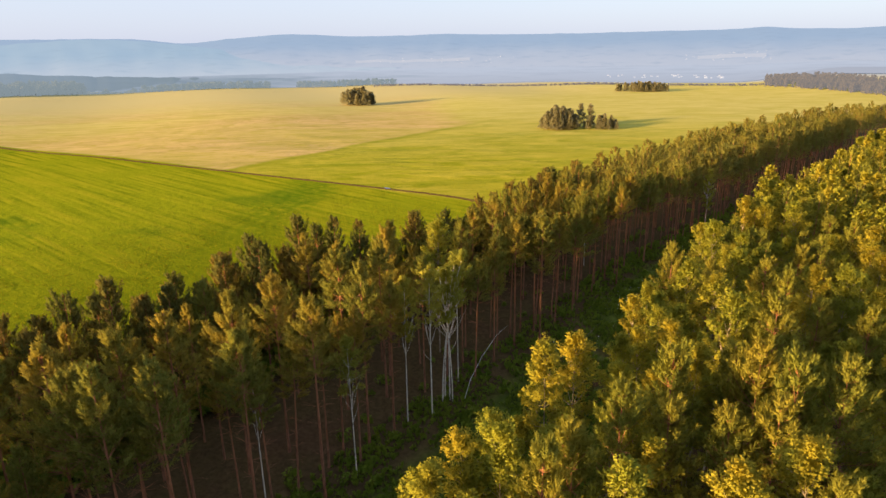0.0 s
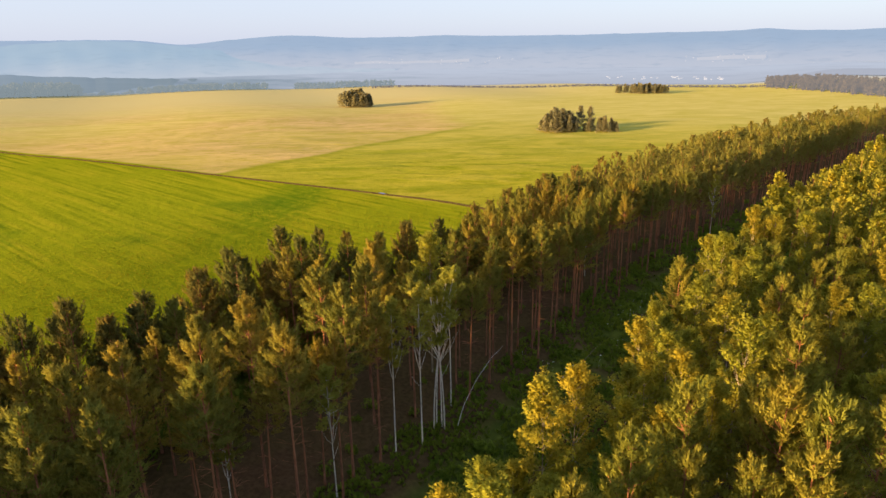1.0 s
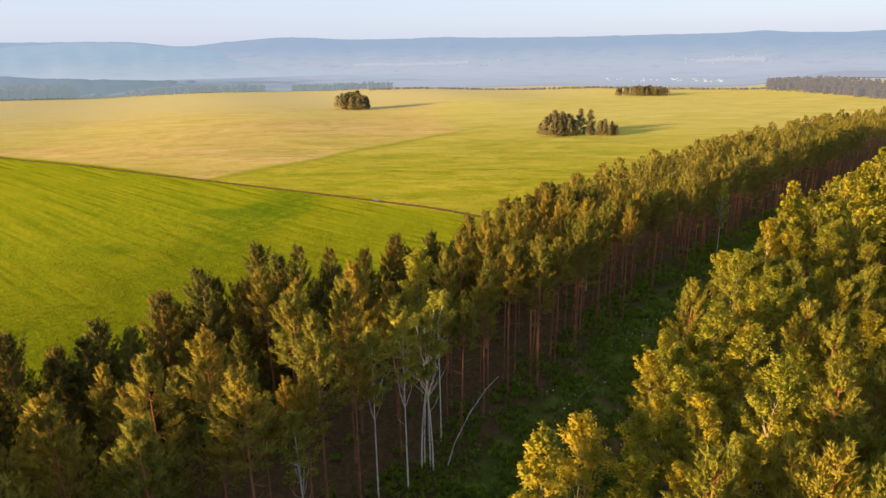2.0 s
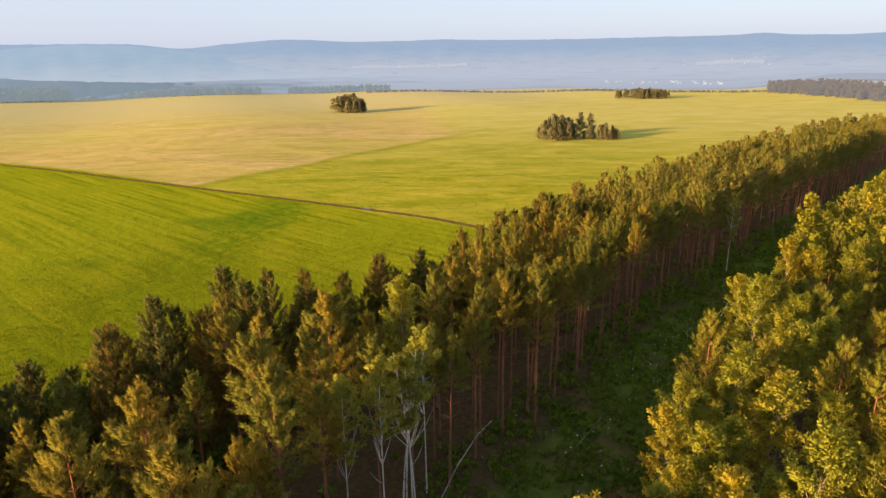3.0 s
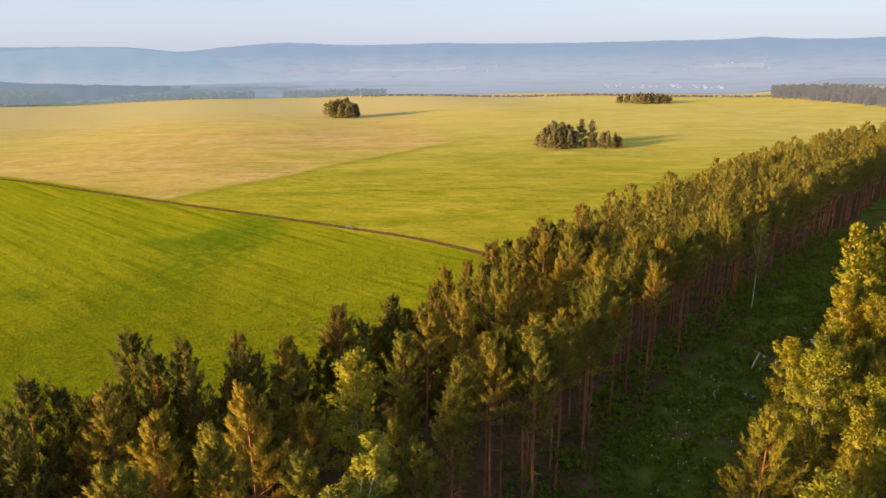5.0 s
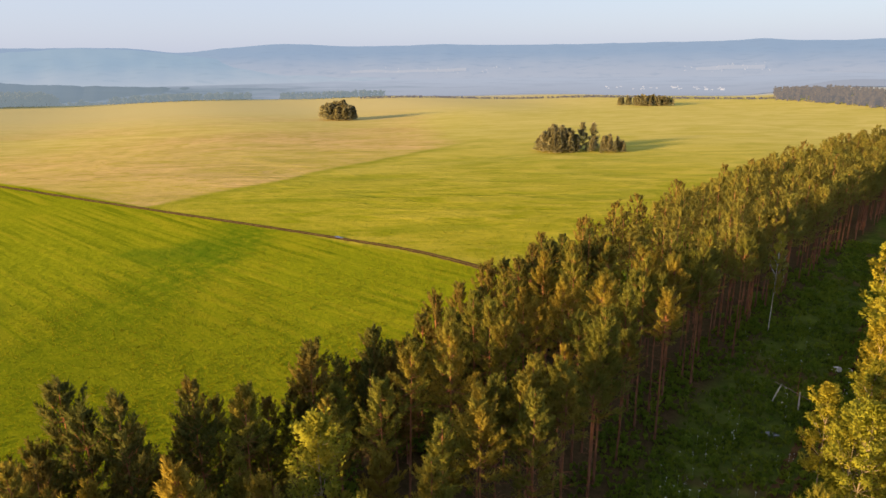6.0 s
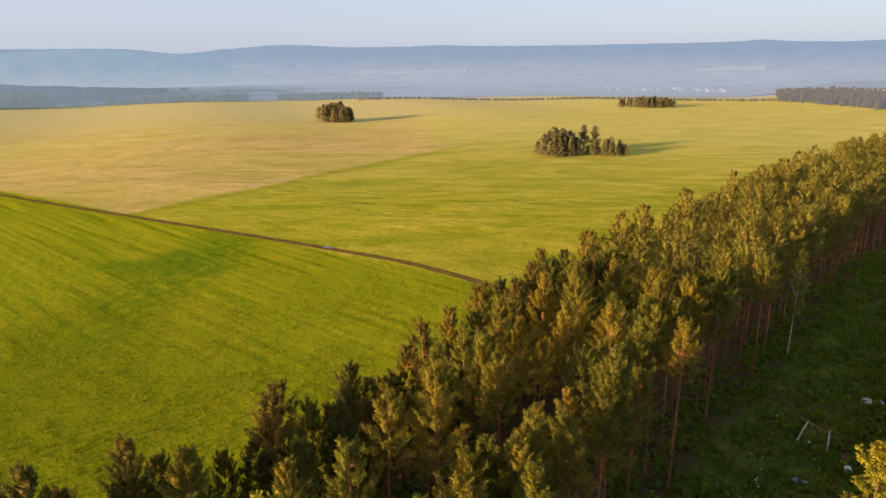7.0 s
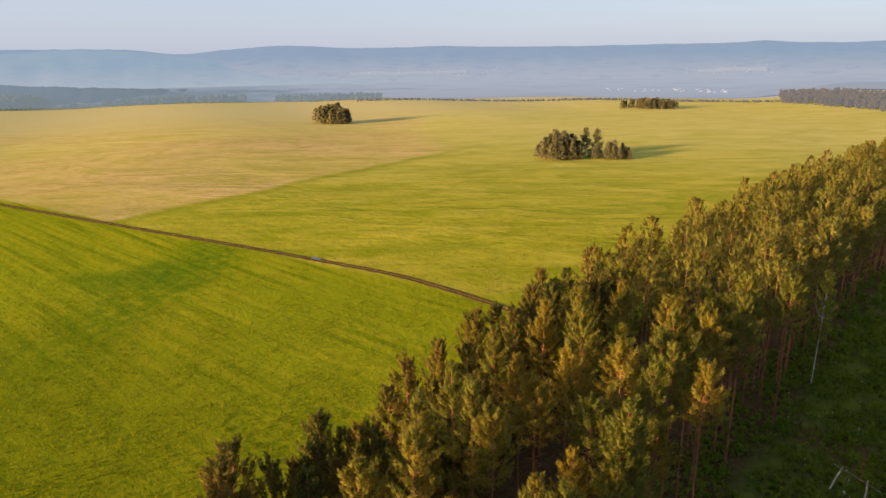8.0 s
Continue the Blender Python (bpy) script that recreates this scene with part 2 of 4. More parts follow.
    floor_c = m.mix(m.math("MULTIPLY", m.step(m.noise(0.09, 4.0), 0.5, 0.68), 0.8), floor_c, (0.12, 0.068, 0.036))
    # brown needle litter, its colour also darkened for deep shade under the trees
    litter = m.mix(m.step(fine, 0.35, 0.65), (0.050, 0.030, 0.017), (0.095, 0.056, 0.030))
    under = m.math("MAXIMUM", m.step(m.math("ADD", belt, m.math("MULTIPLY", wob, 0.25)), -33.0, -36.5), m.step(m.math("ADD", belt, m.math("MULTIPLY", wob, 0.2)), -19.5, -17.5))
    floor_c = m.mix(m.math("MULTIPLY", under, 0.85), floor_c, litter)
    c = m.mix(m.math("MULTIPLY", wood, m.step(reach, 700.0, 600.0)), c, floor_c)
    # the wooded plain beyond the brow, its blue haze put into the colour
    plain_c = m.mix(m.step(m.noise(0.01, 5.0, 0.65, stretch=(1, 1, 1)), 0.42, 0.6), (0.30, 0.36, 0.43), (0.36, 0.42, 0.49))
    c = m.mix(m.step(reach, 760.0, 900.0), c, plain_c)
    rough = m.math("MULTIPLY", clump, m.math("ADD", 0.3, m.math("MULTIPLY", m.step(reach, 330.0, 150.0), 1.2)))
    swell = m.math("MULTIPLY", m.math("ADD", m.math("MULTIPLY", ripple, 1.8), m.math("MULTIPLY", wave, 5.0)), m.step(m.math("SUBTRACT", y, yline), 0.0, 45.0))
    swell = m.math("MULTIPLY", swell, m.math("ADD", 0.35, m.math("MULTIPLY", m.step(reach, 420.0, 200.0), 0.65)))
    relief = m.math("ADD", rough, m.math("ADD", swell, m.math("MULTIPLY", rows, 0.35)))
    near = m.step(reach, 230.0, 110.0)
    m.bump(m.math("ADD", m.math("MULTIPLY", fine, near), relief), 0.6, 0.32)
    return m.finish(c, 1.0, 0.0)


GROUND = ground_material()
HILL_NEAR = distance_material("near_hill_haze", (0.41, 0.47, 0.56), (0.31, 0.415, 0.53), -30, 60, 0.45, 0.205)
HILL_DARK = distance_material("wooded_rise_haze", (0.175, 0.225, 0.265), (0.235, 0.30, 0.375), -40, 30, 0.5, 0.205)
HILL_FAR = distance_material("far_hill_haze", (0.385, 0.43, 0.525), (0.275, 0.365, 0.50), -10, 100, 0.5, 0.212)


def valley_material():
    """The valley floor, its haze put into colour and glow: pale open land, dark blue woods towards the west."""
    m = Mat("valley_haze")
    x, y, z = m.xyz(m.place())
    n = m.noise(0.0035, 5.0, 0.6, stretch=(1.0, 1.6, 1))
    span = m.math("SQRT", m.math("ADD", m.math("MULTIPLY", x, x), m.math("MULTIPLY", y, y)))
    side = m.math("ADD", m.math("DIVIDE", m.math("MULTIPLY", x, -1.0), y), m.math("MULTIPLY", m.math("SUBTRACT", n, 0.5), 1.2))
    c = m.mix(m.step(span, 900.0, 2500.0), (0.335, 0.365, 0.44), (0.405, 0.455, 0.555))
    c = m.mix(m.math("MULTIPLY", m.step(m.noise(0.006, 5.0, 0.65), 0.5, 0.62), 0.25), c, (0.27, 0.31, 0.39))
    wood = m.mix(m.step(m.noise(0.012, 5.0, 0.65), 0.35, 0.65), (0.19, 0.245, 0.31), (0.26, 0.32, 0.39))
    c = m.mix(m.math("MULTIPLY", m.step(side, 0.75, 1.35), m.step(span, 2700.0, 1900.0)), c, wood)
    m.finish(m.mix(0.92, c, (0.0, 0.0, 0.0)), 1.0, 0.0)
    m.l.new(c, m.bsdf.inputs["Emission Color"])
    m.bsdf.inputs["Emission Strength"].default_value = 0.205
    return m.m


VALLEY = valley_material()
# far houses and clearings: pale haze in the colour, plus a glow
HOUSE_WALL = distance_material("house_wall_haze", (0.58, 0.59, 0.65), (0.68, 0.68, 0.71), -40, 60, 0.3, 0.2)
HOUSE_ROOF = distance_material("house_roof_haze", (0.40, 0.42, 0.50), (0.48, 0.47, 0.53), -40, 60, 0.5, 0.2)
FAR_CLEARING = distance_material("far_clearing_haze", (0.45, 0.48, 0.56), (0.42, 0.46, 0.55), -30, 90, 0.5, 0.205)


# ---- building helpers ----
FACING = {}


class Geo:
    """Collects vertices and faces for one mesh; plumes also keep the way their leaves face."""

    def __init__(self):
        self.v, self.f, self.n = [], [], []

    def tube(self, pts, radii, sides=6, cap=True, root=None):
        """A tapered tube; root: a vertex that it grows out of."""
        rings = []
        for k, (p, r) in enumerate(zip(pts, radii)):
            d = (pts[min(k + 1, len(pts) - 1)] - pts[max(k - 1, 0)]).normalized()
            a = d.orthogonal().normalized()
            b = d.cross(a)
            ring = []
            for j in range(sides):
                if k == 0 and j == 0 and root is not None:
                    ring.append(root)
                    continue
                w = 2 * math.pi * j / sides
                ring.append(len(self.v))
                self.v.append(p + a * (r * math.cos(w)) + b * (r * math.sin(w)))
            rings.append(ring)
        for one, two in zip(rings, rings[1:]):
            for j in range(sides):
                n = (j + 1) % sides
                self.f.append((one[j], one[n], two[n], two[j]))
        if cap:
            self.f.append(tuple(rings[-1]))
        return rings

    def nearest(self, ring, at):
        return min(ring, key=lambda i: (self.v[i] - at).length_squared)

    def plume(self, rng, at, axis, length, radius, n, leaf, wide, out, blunt=False, droop=0.0, spread=(0.3, 0.9)):
        """A soft brush of leaves round a shoot. out: the way from the crown's heart."""
        ax = axis.normalized()
        a = ax.orthogonal().normalized()
        b = ax.cross(a)
        for _ in range(n):
            h, w = rng.random() ** 0.85, rng.uniform(0, 6.283)
            r = a * math.cos(w) + b * math.sin(w)
            p = at + ax * (h * length) + r * (radius * rng.uniform(0.1, 0.75) * math.sin(0.35 + 2.5 * h))
            way = (ax * rng.uniform(0.5, 1.1) + r * rng.uniform(*spread) - Vector((0, 0, droop * rng.random()))).normalized()
            nor = (r * 0.62 + out * 0.62 + Vector((rng.gauss(0, 0.2), rng.gauss(0, 0.2), rng.gauss(0.12, 0.2)))).normalized()
            side = way.cross(nor).normalized() * (wide / 2 * rng.uniform(0.7, 1.3))
            tip = p + way * (leaf * rng.uniform(0.7, 1.3))
            i = len(self.v)
            if blunt:
                self.v += [p, tip + side, tip - side]
            else:
                self.v += [p - side, p + side, tip]
            self.n += [nor, nor, nor]
            self.f.append((i, i + 1, i + 2))

    def clump(self, rng, at, along, radii, n, length, width, spike=0.5, low=-0.4, drift=None):
        """A pad of foliage: leaves laid like shingles over an uneven ellipsoid, its long axis along a limb."""
        x = along.normalized()
        y = Vector((0, 0, 1)).cross(x)
        y = y.normalized() if y.length > 0.05 else Vector((0, 1, 0))
        z = x.cross(y)
        warp = [rng.uniform(0, 6.3) for _ in range(3)]
        for _ in range(n):
            h, w = rng.uniform(low, 1.0), rng.uniform(0, 6.283)
            f = math.sqrt(1 - h * h)
            d = (f * math.cos(w), f * math.sin(w), h)
            k = rng.uniform(0.72, 1.06) * (1 + 0.16 * math.sin(3 * w + warp[0]) + 0.12 * math.sin(5 * h + warp[1]))
            p = at + x * (d[0] * radii[0] * k) + y * (d[1] * radii[1] * k) + z * (d[2] * radii[2] * k)
            nor = (x * (d[0] / radii[0]) + y * (d[1] / radii[1]) + z * (d[2] / radii[2])).normalized()
            nor = (nor + Vector((rng.gauss(0, 0.32), rng.gauss(0, 0.32), rng.gauss(0, 0.32)))).normalized()
            g = Vector((rng.gauss(0, 1), rng.gauss(0, 1), rng.gauss(0.7, 1))) if drift is None else drift * 1.5 + Vector((rng.gauss(0, 0.6), rng.gauss(0, 0.6), rng.gauss(0, 0.6)))
            way = (g - nor * g.dot(nor)).normalized() + nor * (spike * rng.uniform(0.0, 1.2))
            way.normalize()
            s, ln = nor.cross(way).normalized() * (width / 2), length * rng.uniform(0.7, 1.35)
            i = len(self.v)
            self.v += [p - way * (ln * 0.4) + s, p - way * (ln * 0.4) - s, p + way * (ln * 0.6)]
            self.f.append((i, i + 1, i + 2))

    def mesh(self, name, material):
        me = bpy.data.meshes.new(name)
        me.from_pydata([tuple(p) for p in self.v], [], self.f)
        me.materials.append(material)
        if self.n and len(self.n) == len(self.v):
            me.shade_smooth()
            me.normals_split_custom_set_from_vertices([tuple(p) for p in self.n])
            FACING[me.name] = self.n
        return me


def part(name, geo, material, parent, label=""):
    ob = new(name, geo.mesh(name, material))
    ob.parent = parent
    return tagged(ob, label)


def lift(rng, az, el):
    return Vector((math.cos(az) * math.cos(el), math.sin(az) * math.cos(el), math.sin(el)))


# ---- ground and distance ----
def ease(v):
    v = min(max(v, 0.0), 1.0)
    return v * v * (3 - 2 * v)


def fall(r, az):
    """Height of the land: level meadow, a brow at some 700 m, then a wide valley; a wooded rise in the north."""
    west = (math.degrees(az) - 90.0 + 180.0) % 360.0 - 180.0
    north = ease((13.0 - west) / 9.0) * ease((west + 60.0) / 30.0)
    s = ease((r - 690.0) / 700.0)
    roll = 1.2 * math.sin(r / 90.0 + 2 * az) * min(1.0, max(0.0, (r - 160) / 200.0))
    x, y = r * math.cos(az), r * math.sin(az)
    roll += 1.1 * math.sin((0.6 * x + y) / 38.0) * ease((-x - 215.0) / 80.0) * ease((r - 250.0) / 100.0)
    return (-38.0 * s + roll * (1 - s)) * (1 - north) + north * 7.0 * ease((r - 620.0) / 380.0) * (1 - ease((r - 1000.0) / 800.0) * 4.2)


def build_ground():
    radii = [0.0] + [8 * 1.052 ** k for k in range(127)]
    radii = [r for r in radii if r < 4700] + [4700]
    turns = 160
    g = Geo()
    g.v.append(Vector((0, 0, 0)))
    for r in radii[1:]:
        for k in range(turns):
            az = 2 * math.pi * k / turns
            g.v.append(Vector((r * math.cos(az), r * math.sin(az), fall(r, az))))
    for k in range(turns):
        g.f.append((0, 1 + k, 1 + (k + 1) % turns))
    for i in range(len(radii) - 2):
        a, b = 1 + i * turns, 1 + (i + 1) * turns
        for k in range(turns):
            n = (k + 1) % turns
            g.f.append((a + k, b + k, b + n, a + n))
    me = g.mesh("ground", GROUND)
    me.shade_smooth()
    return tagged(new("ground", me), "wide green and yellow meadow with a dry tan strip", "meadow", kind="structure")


build_ground()


def range_point(a, s, dist, depth, bumps, base, seed):
    """A place on a hillside: azimuth a (degrees west of north), s from foot to crest."""
    h = base + sum(k * math.exp(-((a - c) / w) ** 2) for c, w, k in bumps)
    h += 4 * noise.noise((a * 0.35, seed, 0)) + 3 * noise.noise((a * 1.1, seed, 3)) + 1.5 * noise.noise((a * 5, seed, 5))
    r = dist + depth * s
    up = (s ** 0.8) * (1 + 0.25 * (1 - s) * noise.noise((a * 0.5, s * 3, seed)))
    return Vector((-math.sin(radians(a)) * r, math.cos(radians(a)) * r, -45 + (h + 45) * up))


FAR_RANGE = (2700, 1800, [(57, 2.5, -30), (48.5, 3.5, 20), (36, 4, 9), (10, 1.6, 14), (4.5, 1.5, -8), (16, 3, 4)], 124, 2.0)
WOODED_RISE = (1300, 900, [(82, 19, 56)], -47, 4.0)
FOOTHILL = (2300, 1400, [(64, 13, 128)], -22, 7.0)


def build_ridge(name, label, material, a0, a1, s0, s1, shape, cols=260, rows=10, above=0.0):
    g = Geo()
    for i in range(cols + 1):
        for j in range(rows + 1):
            p = range_point(a0 + (a1 - a0) * i / cols, s0 + (s1 - s0) * j / rows, *shape)
            p.z += above
            g.v.append(p)
    for i in range(cols):
        for j in range(rows):
            k = i * (rows + 1) + j
            g.f.append((k, k + rows + 1, k + rows + 2, k + 1))
    me = g.mesh(name, material)
    me.shade_smooth()
    return tagged(new(name, me), label, "hills", kind="structure")


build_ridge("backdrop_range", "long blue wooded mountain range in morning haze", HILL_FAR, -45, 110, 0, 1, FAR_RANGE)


def build_valley():
    """A glowing sheet laid over the valley floor for its haze, from beyond the brow to the foot of the hills."""
    g, cols, rows = Geo(), 120, 14
    for i in range(cols + 1):
        a = radians(-45 + 155 * i / cols)
        for j in range(rows + 1):
            r = 880 + 1900 * j / rows
            g.v.append(Vector((-math.sin(a) * r, math.cos(a) * r, fall(r, a + math.pi / 2) + 0.8)))
    for i in range(cols):
        for j in range(rows):
            k = i * (rows + 1) + j
            g.f.append((k, k + rows + 1, k + rows + 2, k + 1))
    me = g.mesh("backdrop_valley", VALLEY)
    me.shade_smooth()
    return tagged(new("backdrop_valley", me), "wide valley floor lost in bluish morning haze", "valley", kind="structure")


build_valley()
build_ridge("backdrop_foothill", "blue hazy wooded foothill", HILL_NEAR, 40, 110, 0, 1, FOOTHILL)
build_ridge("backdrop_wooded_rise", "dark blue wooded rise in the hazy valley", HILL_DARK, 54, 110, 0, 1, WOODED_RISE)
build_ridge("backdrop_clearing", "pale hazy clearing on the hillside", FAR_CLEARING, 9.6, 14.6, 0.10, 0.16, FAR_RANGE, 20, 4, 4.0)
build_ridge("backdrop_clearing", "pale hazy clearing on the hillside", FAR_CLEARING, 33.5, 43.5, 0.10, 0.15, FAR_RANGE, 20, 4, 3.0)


# ---- trees ----
def pine(seed, height, crown_from, reach, whorls, young=False, lite=False, grow=1.0, taper=0.62, leaf=None):
    """A Scots pine: bare reddish trunk, whorls of limbs, brushes of needles."""
    rng = random.Random(seed)
    tree = new("young_pine" if young else "pine")
    bend = Vector((rng.uniform(-0.35, 0.35), rng.uniform(-0.35, 0.35), 0))
    axis = lambda s: Vector((0, 0, height * s)) + bend * math.sin(s * 2.6) * s
    thick = (0.0066 if lite else 0.0070) * height
    trunk, crown = Geo(), Geo()
    steps = [k / 4 for k in range(5)] if lite else [k / 12 for k in range(13)]
    rings = trunk.tube([axis(s) for s in steps], [thick * (1.25 if s == 0 else 1) * (1 - 0.88 * s) + 0.015 for s in steps], 5 if lite else 7)
    grow = 2.3 if lite else grow
    up = Vector((0, 0, 1))
    for k in range(whorls):
        u = (k + rng.uniform(0, 0.6)) / whorls
        s = crown_from + (1 - crown_from) * u * 0.95
        wide = reach * (min(1.0, 0.55 + 1.8 * u) * (1 - u) ** taper + 0.10)
        count = rng.choice((3, 4, 4) if lite else (4, 4, 5, 5))
        first = rng.uniform(0, 6.3)
        for j in range(count):
            az = first + 6.283 * j / count + rng.uniform(-0.35, 0.35)
            ln = wide * rng.uniform(0.6, 1.2)
            d, at = lift(rng, az, radians(2 + 44 * u) + rng.uniform(-0.15, 0.2)), axis(s)
            mid = at + d * (ln * 0.62)
            tip = mid + (d * 0.75 + up * (0.30 + 0.45 * u)).normalized() * (ln * 0.45)
            if not lite:
                root = trunk.nearest(rings[min(12, round(s * 12))], at + d)
                trunk.tube([trunk.v[root], mid, tip], [0.018 + 0.008 * ln, 0.012 + 0.005 * ln, 0.006], 3, False, root)
            thin = 0.55 + 0.45 * min(1.0, 2.5 * u)
            turns = ((1.0, 0.0), (0.82, 0.75), (0.70, -0.75), (0.52, 0.65), (0.42, -0.7))
            for f, turn in turns[:3 if lite or ln < 0.7 else 5]:
                e = Matrix.Rotation(turn + rng.uniform(-0.2, 0.2), 3, "Z") @ d
                foot = at.lerp(mid, f / 0.62) if f < 0.62 else mid.lerp(tip, (f - 0.62) / 0.38)
                size = (0.58 + 0.20 * ln) * rng.uniform(0.75, 1.25) * (1.25 if lite else 1.0)
                way = e * (0.66 - 0.34 * u) + up * (0.42 + 0.52 * u)
                out = (foot + way * size - axis(s) + up * 0.15).normalized()
                crown.plume(rng, foot, way, size, 0.20 * size + 0.06, int(thin * 36 * size / grow ** 1.6) + 3, 0.29 * grow ** 0.6, 0.080 * grow, out, spread=(0.2, 0.62))
    for k in range(5):
        way = up + (lift(rng, 6.283 * k / 4 + 0.4, 0.2) * 0.6 if k else Vector())
        crown.plume(rng, axis(0.985) - up * 0.35, way, 0.85 if k == 0 else 0.6, 0.22, int(30 / grow ** 1.6), 0.28 * grow ** 0.6, 0.08 * grow, way.normalized(), spread=(0.2, 0.6))
    if not young and not lite:
        for k in range(rng.randint(18, 30)):
            s = rng.uniform(0.22, crown_from + 0.1)
            d = lift(rng, rng.uniform(0, 6.3), rng.uniform(-0.05, 0.55))
            at, ln = axis(s), rng.uniform(0.6, 1.2) + 1.3 * max(0.0, s - 0.3)
            root = trunk.nearest(rings[round(s * 12)], at + d)
            at = trunk.v[root]
            trunk.tube([at, at + d * ln * 0.6, at + d * ln + Vector((0, 0, rng.uniform(-0.3, 0.1)))], [0.022, 0.014, 0.006], 3, False, root)
    part("trunk", trunk, PINE_BARK, tree, "straight reddish-brown bark with bare side limbs")
    part("crown", crown, leaf or (YOUNG_NEEDLES if young else FAR_NEEDLES if lite else NEEDLES), tree, "brushes of olive-green needles")
    return tree


def birch(seed, height, crown_from, reach, limbs_n, clumps=1, stems=1, name="birch", leaf=None, size=0.165, lite=False, bare=0):
    """A birch: white trunk, rising limbs, loose sprays of small leaves."""
    rng = random.Random(seed)
    tree = new(name)
    trunk, crown = Geo(), Geo()
    for stem in range(stems):
        off = Vector((rng.uniform(-1.1, 1.1), rng.uniform(-1.1, 1.1), 0)) * (stems > 1)
        lean = Vector((rng.uniform(-1, 1), rng.uniform(-1, 1), 0)) * (0.5 if stems == 1 else 1.9)
        h = height * rng.uniform(0.88, 1.0) if stem else height
        axis = lambda s: off + Vector((0, 0, h * s)) + lean * s * s
        last = 4 if lite else 10
        steps = [k / last for k in range(last + 1)]
        rings = trunk.tube([axis(s) for s in steps], [(0.0042 if bare else 0.0052) * h * max(0.0, 1 - (0.9 if bare else 1.15) * s) + 0.012 for s in steps], 4 if lite else 6)
        for k in range(bare):
            s = rng.uniform(0.42, 0.72)
            way, ln = lift(rng, rng.uniform(0, 6.3), radians(rng.uniform(48, 70))), rng.uniform(1.6, 3.6)
            root = trunk.nearest(rings[round(s * last)], axis(s) + way)
            start = trunk.v[root]
            trunk.tube([start, start + way * ln * 0.55, start + way * ln + Vector((0, 0, 0.2 * ln))], [0.034, 0.024, 0.010], 3, False, root)
        for k in range(limbs_n // stems):
            u = (k + rng.random()) / (limbs_n // stems)
            s = crown_from + (0.97 - crown_from) * u
            wide = reach * (math.sin(math.pi * (0.18 + 0.80 * u)) ** 0.8) * rng.uniform(0.6, 1.15)
            if name == "copse_tree":
                wide = reach * (0.15 + 0.85 * (1 - u) ** 0.75) * rng.uniform(0.7, 1.15)
            el = radians(30 + 32 * u) + rng.uniform(-0.2, 0.2)
            d, at = lift(rng, k * 2.4 + rng.uniform(-0.5, 0.5), el), axis(s)
            mid, tip = at + d * wide * 0.6, at + d * wide + Vector((0, 0, rng.uniform(-0.25, 0.05) * wide))
            if not lite:
                root = trunk.nearest(rings[round(s * last)], at + d)
                trunk.tube([trunk.v[root], mid, tip], [0.018 + 0.006 * wide, 0.012, 0.005], 3, False, root)
            heart = axis(s)
            if size > 0.6:
                for q in range(clumps):
                    p = at.lerp(tip, 0.45 + 0.6 * (q + rng.random()) / clumps) + Vector((rng.gauss(0, 0.2), rng.gauss(0, 0.2), rng.gauss(0, 0.2)))
                    r = (0.22 * reach + 0.12 * wide) * rng.uniform(0.75, 1.25)
                    crown.clump(rng, p, d, (r * 1.15, r, r * 0.9), int(150 * r * r / (size / 0.2) ** 2) + 9, size * 1.5, size * 0.8, 0.6, -0.6, d * 0.3 + Vector((0, 0, 0.55)))
                continue
            many = 2 * clumps + 3
            for q in range(many):
                f = 0.22 + 0.83 * (q + rng.random()) / many
                p = at.lerp(tip, f)
                e = Matrix.Rotation(rng.gauss(0, 0.75), 3, "Z") @ d
                long = (0.34 + 0.20 * reach) * rng.uniform(0.7, 1.3)
                way = e * 0.8 + Vector((0, 0, rng.uniform(-0.05, 0.75)))
                out = (p + way * long * 0.7 - heart + Vector((0, 0, 0.25))).normalized()
                if name == "copse_tree":
                    out = (out * 0.5 + Vector((rng.gauss(0, 0.4), rng.gauss(0, 0.4), 0.45))).normalized()
                crown.plume(rng, p, way, long, 0.20 + 0.10 * reach, int(38 * long / (size / 0.165) ** 1.6) + 3, size * 1.25, size * 0.9, out, True, 0.4)
        for k in range(5 if size < 0.6 else 0):
            way = Vector((0, 0, 1)) + (lift(rng, 6.283 * k / 4, 0.1) * 0.55 if k else Vector())
            crown.plume(rng, axis(0.95), way, 0.07 * h * (1.0 if k == 0 else 0.7), 0.30, int(34 / (size / 0.165) ** 1.7) + 4, size * 1.2, size * 0.8, way.normalized(), True, 0.3)
    part("trunk", trunk, BIRCH_BARK if bare else LIMB_BARK, tree, "thin white bark with dark scars" if bare else "thin pale grey-brown stem and limbs")
    part("crown", crown, leaf or LEAVES, tree, "loose yellow-green leaves")
    return tree


def road_edge(y):
    """x of the belt's edge on the clearing."""
    return -38.5 + 0.165 * max(0.0, y - 112)


def field_edge(y):
    """x of the belt's edge on the meadow."""
    near, d = min(max((y - 62) / 16.0, 0.0), 1.0), max(0.0, y - 118)
    return -65.5 + 6.2 * near + 0.03 * d + 0.0006 * d * d


def wood_edge(y):
    """x of the mixed wood's edge on the clearing."""
    return -21.4 + 1.9 * min(max((y - 36) / 8.0, 0.0), 1.0) + 1.1 * min(max((y - 66) / 12.0, 0.0), 1.0) + 0.165 * max(0.0, y - 128)


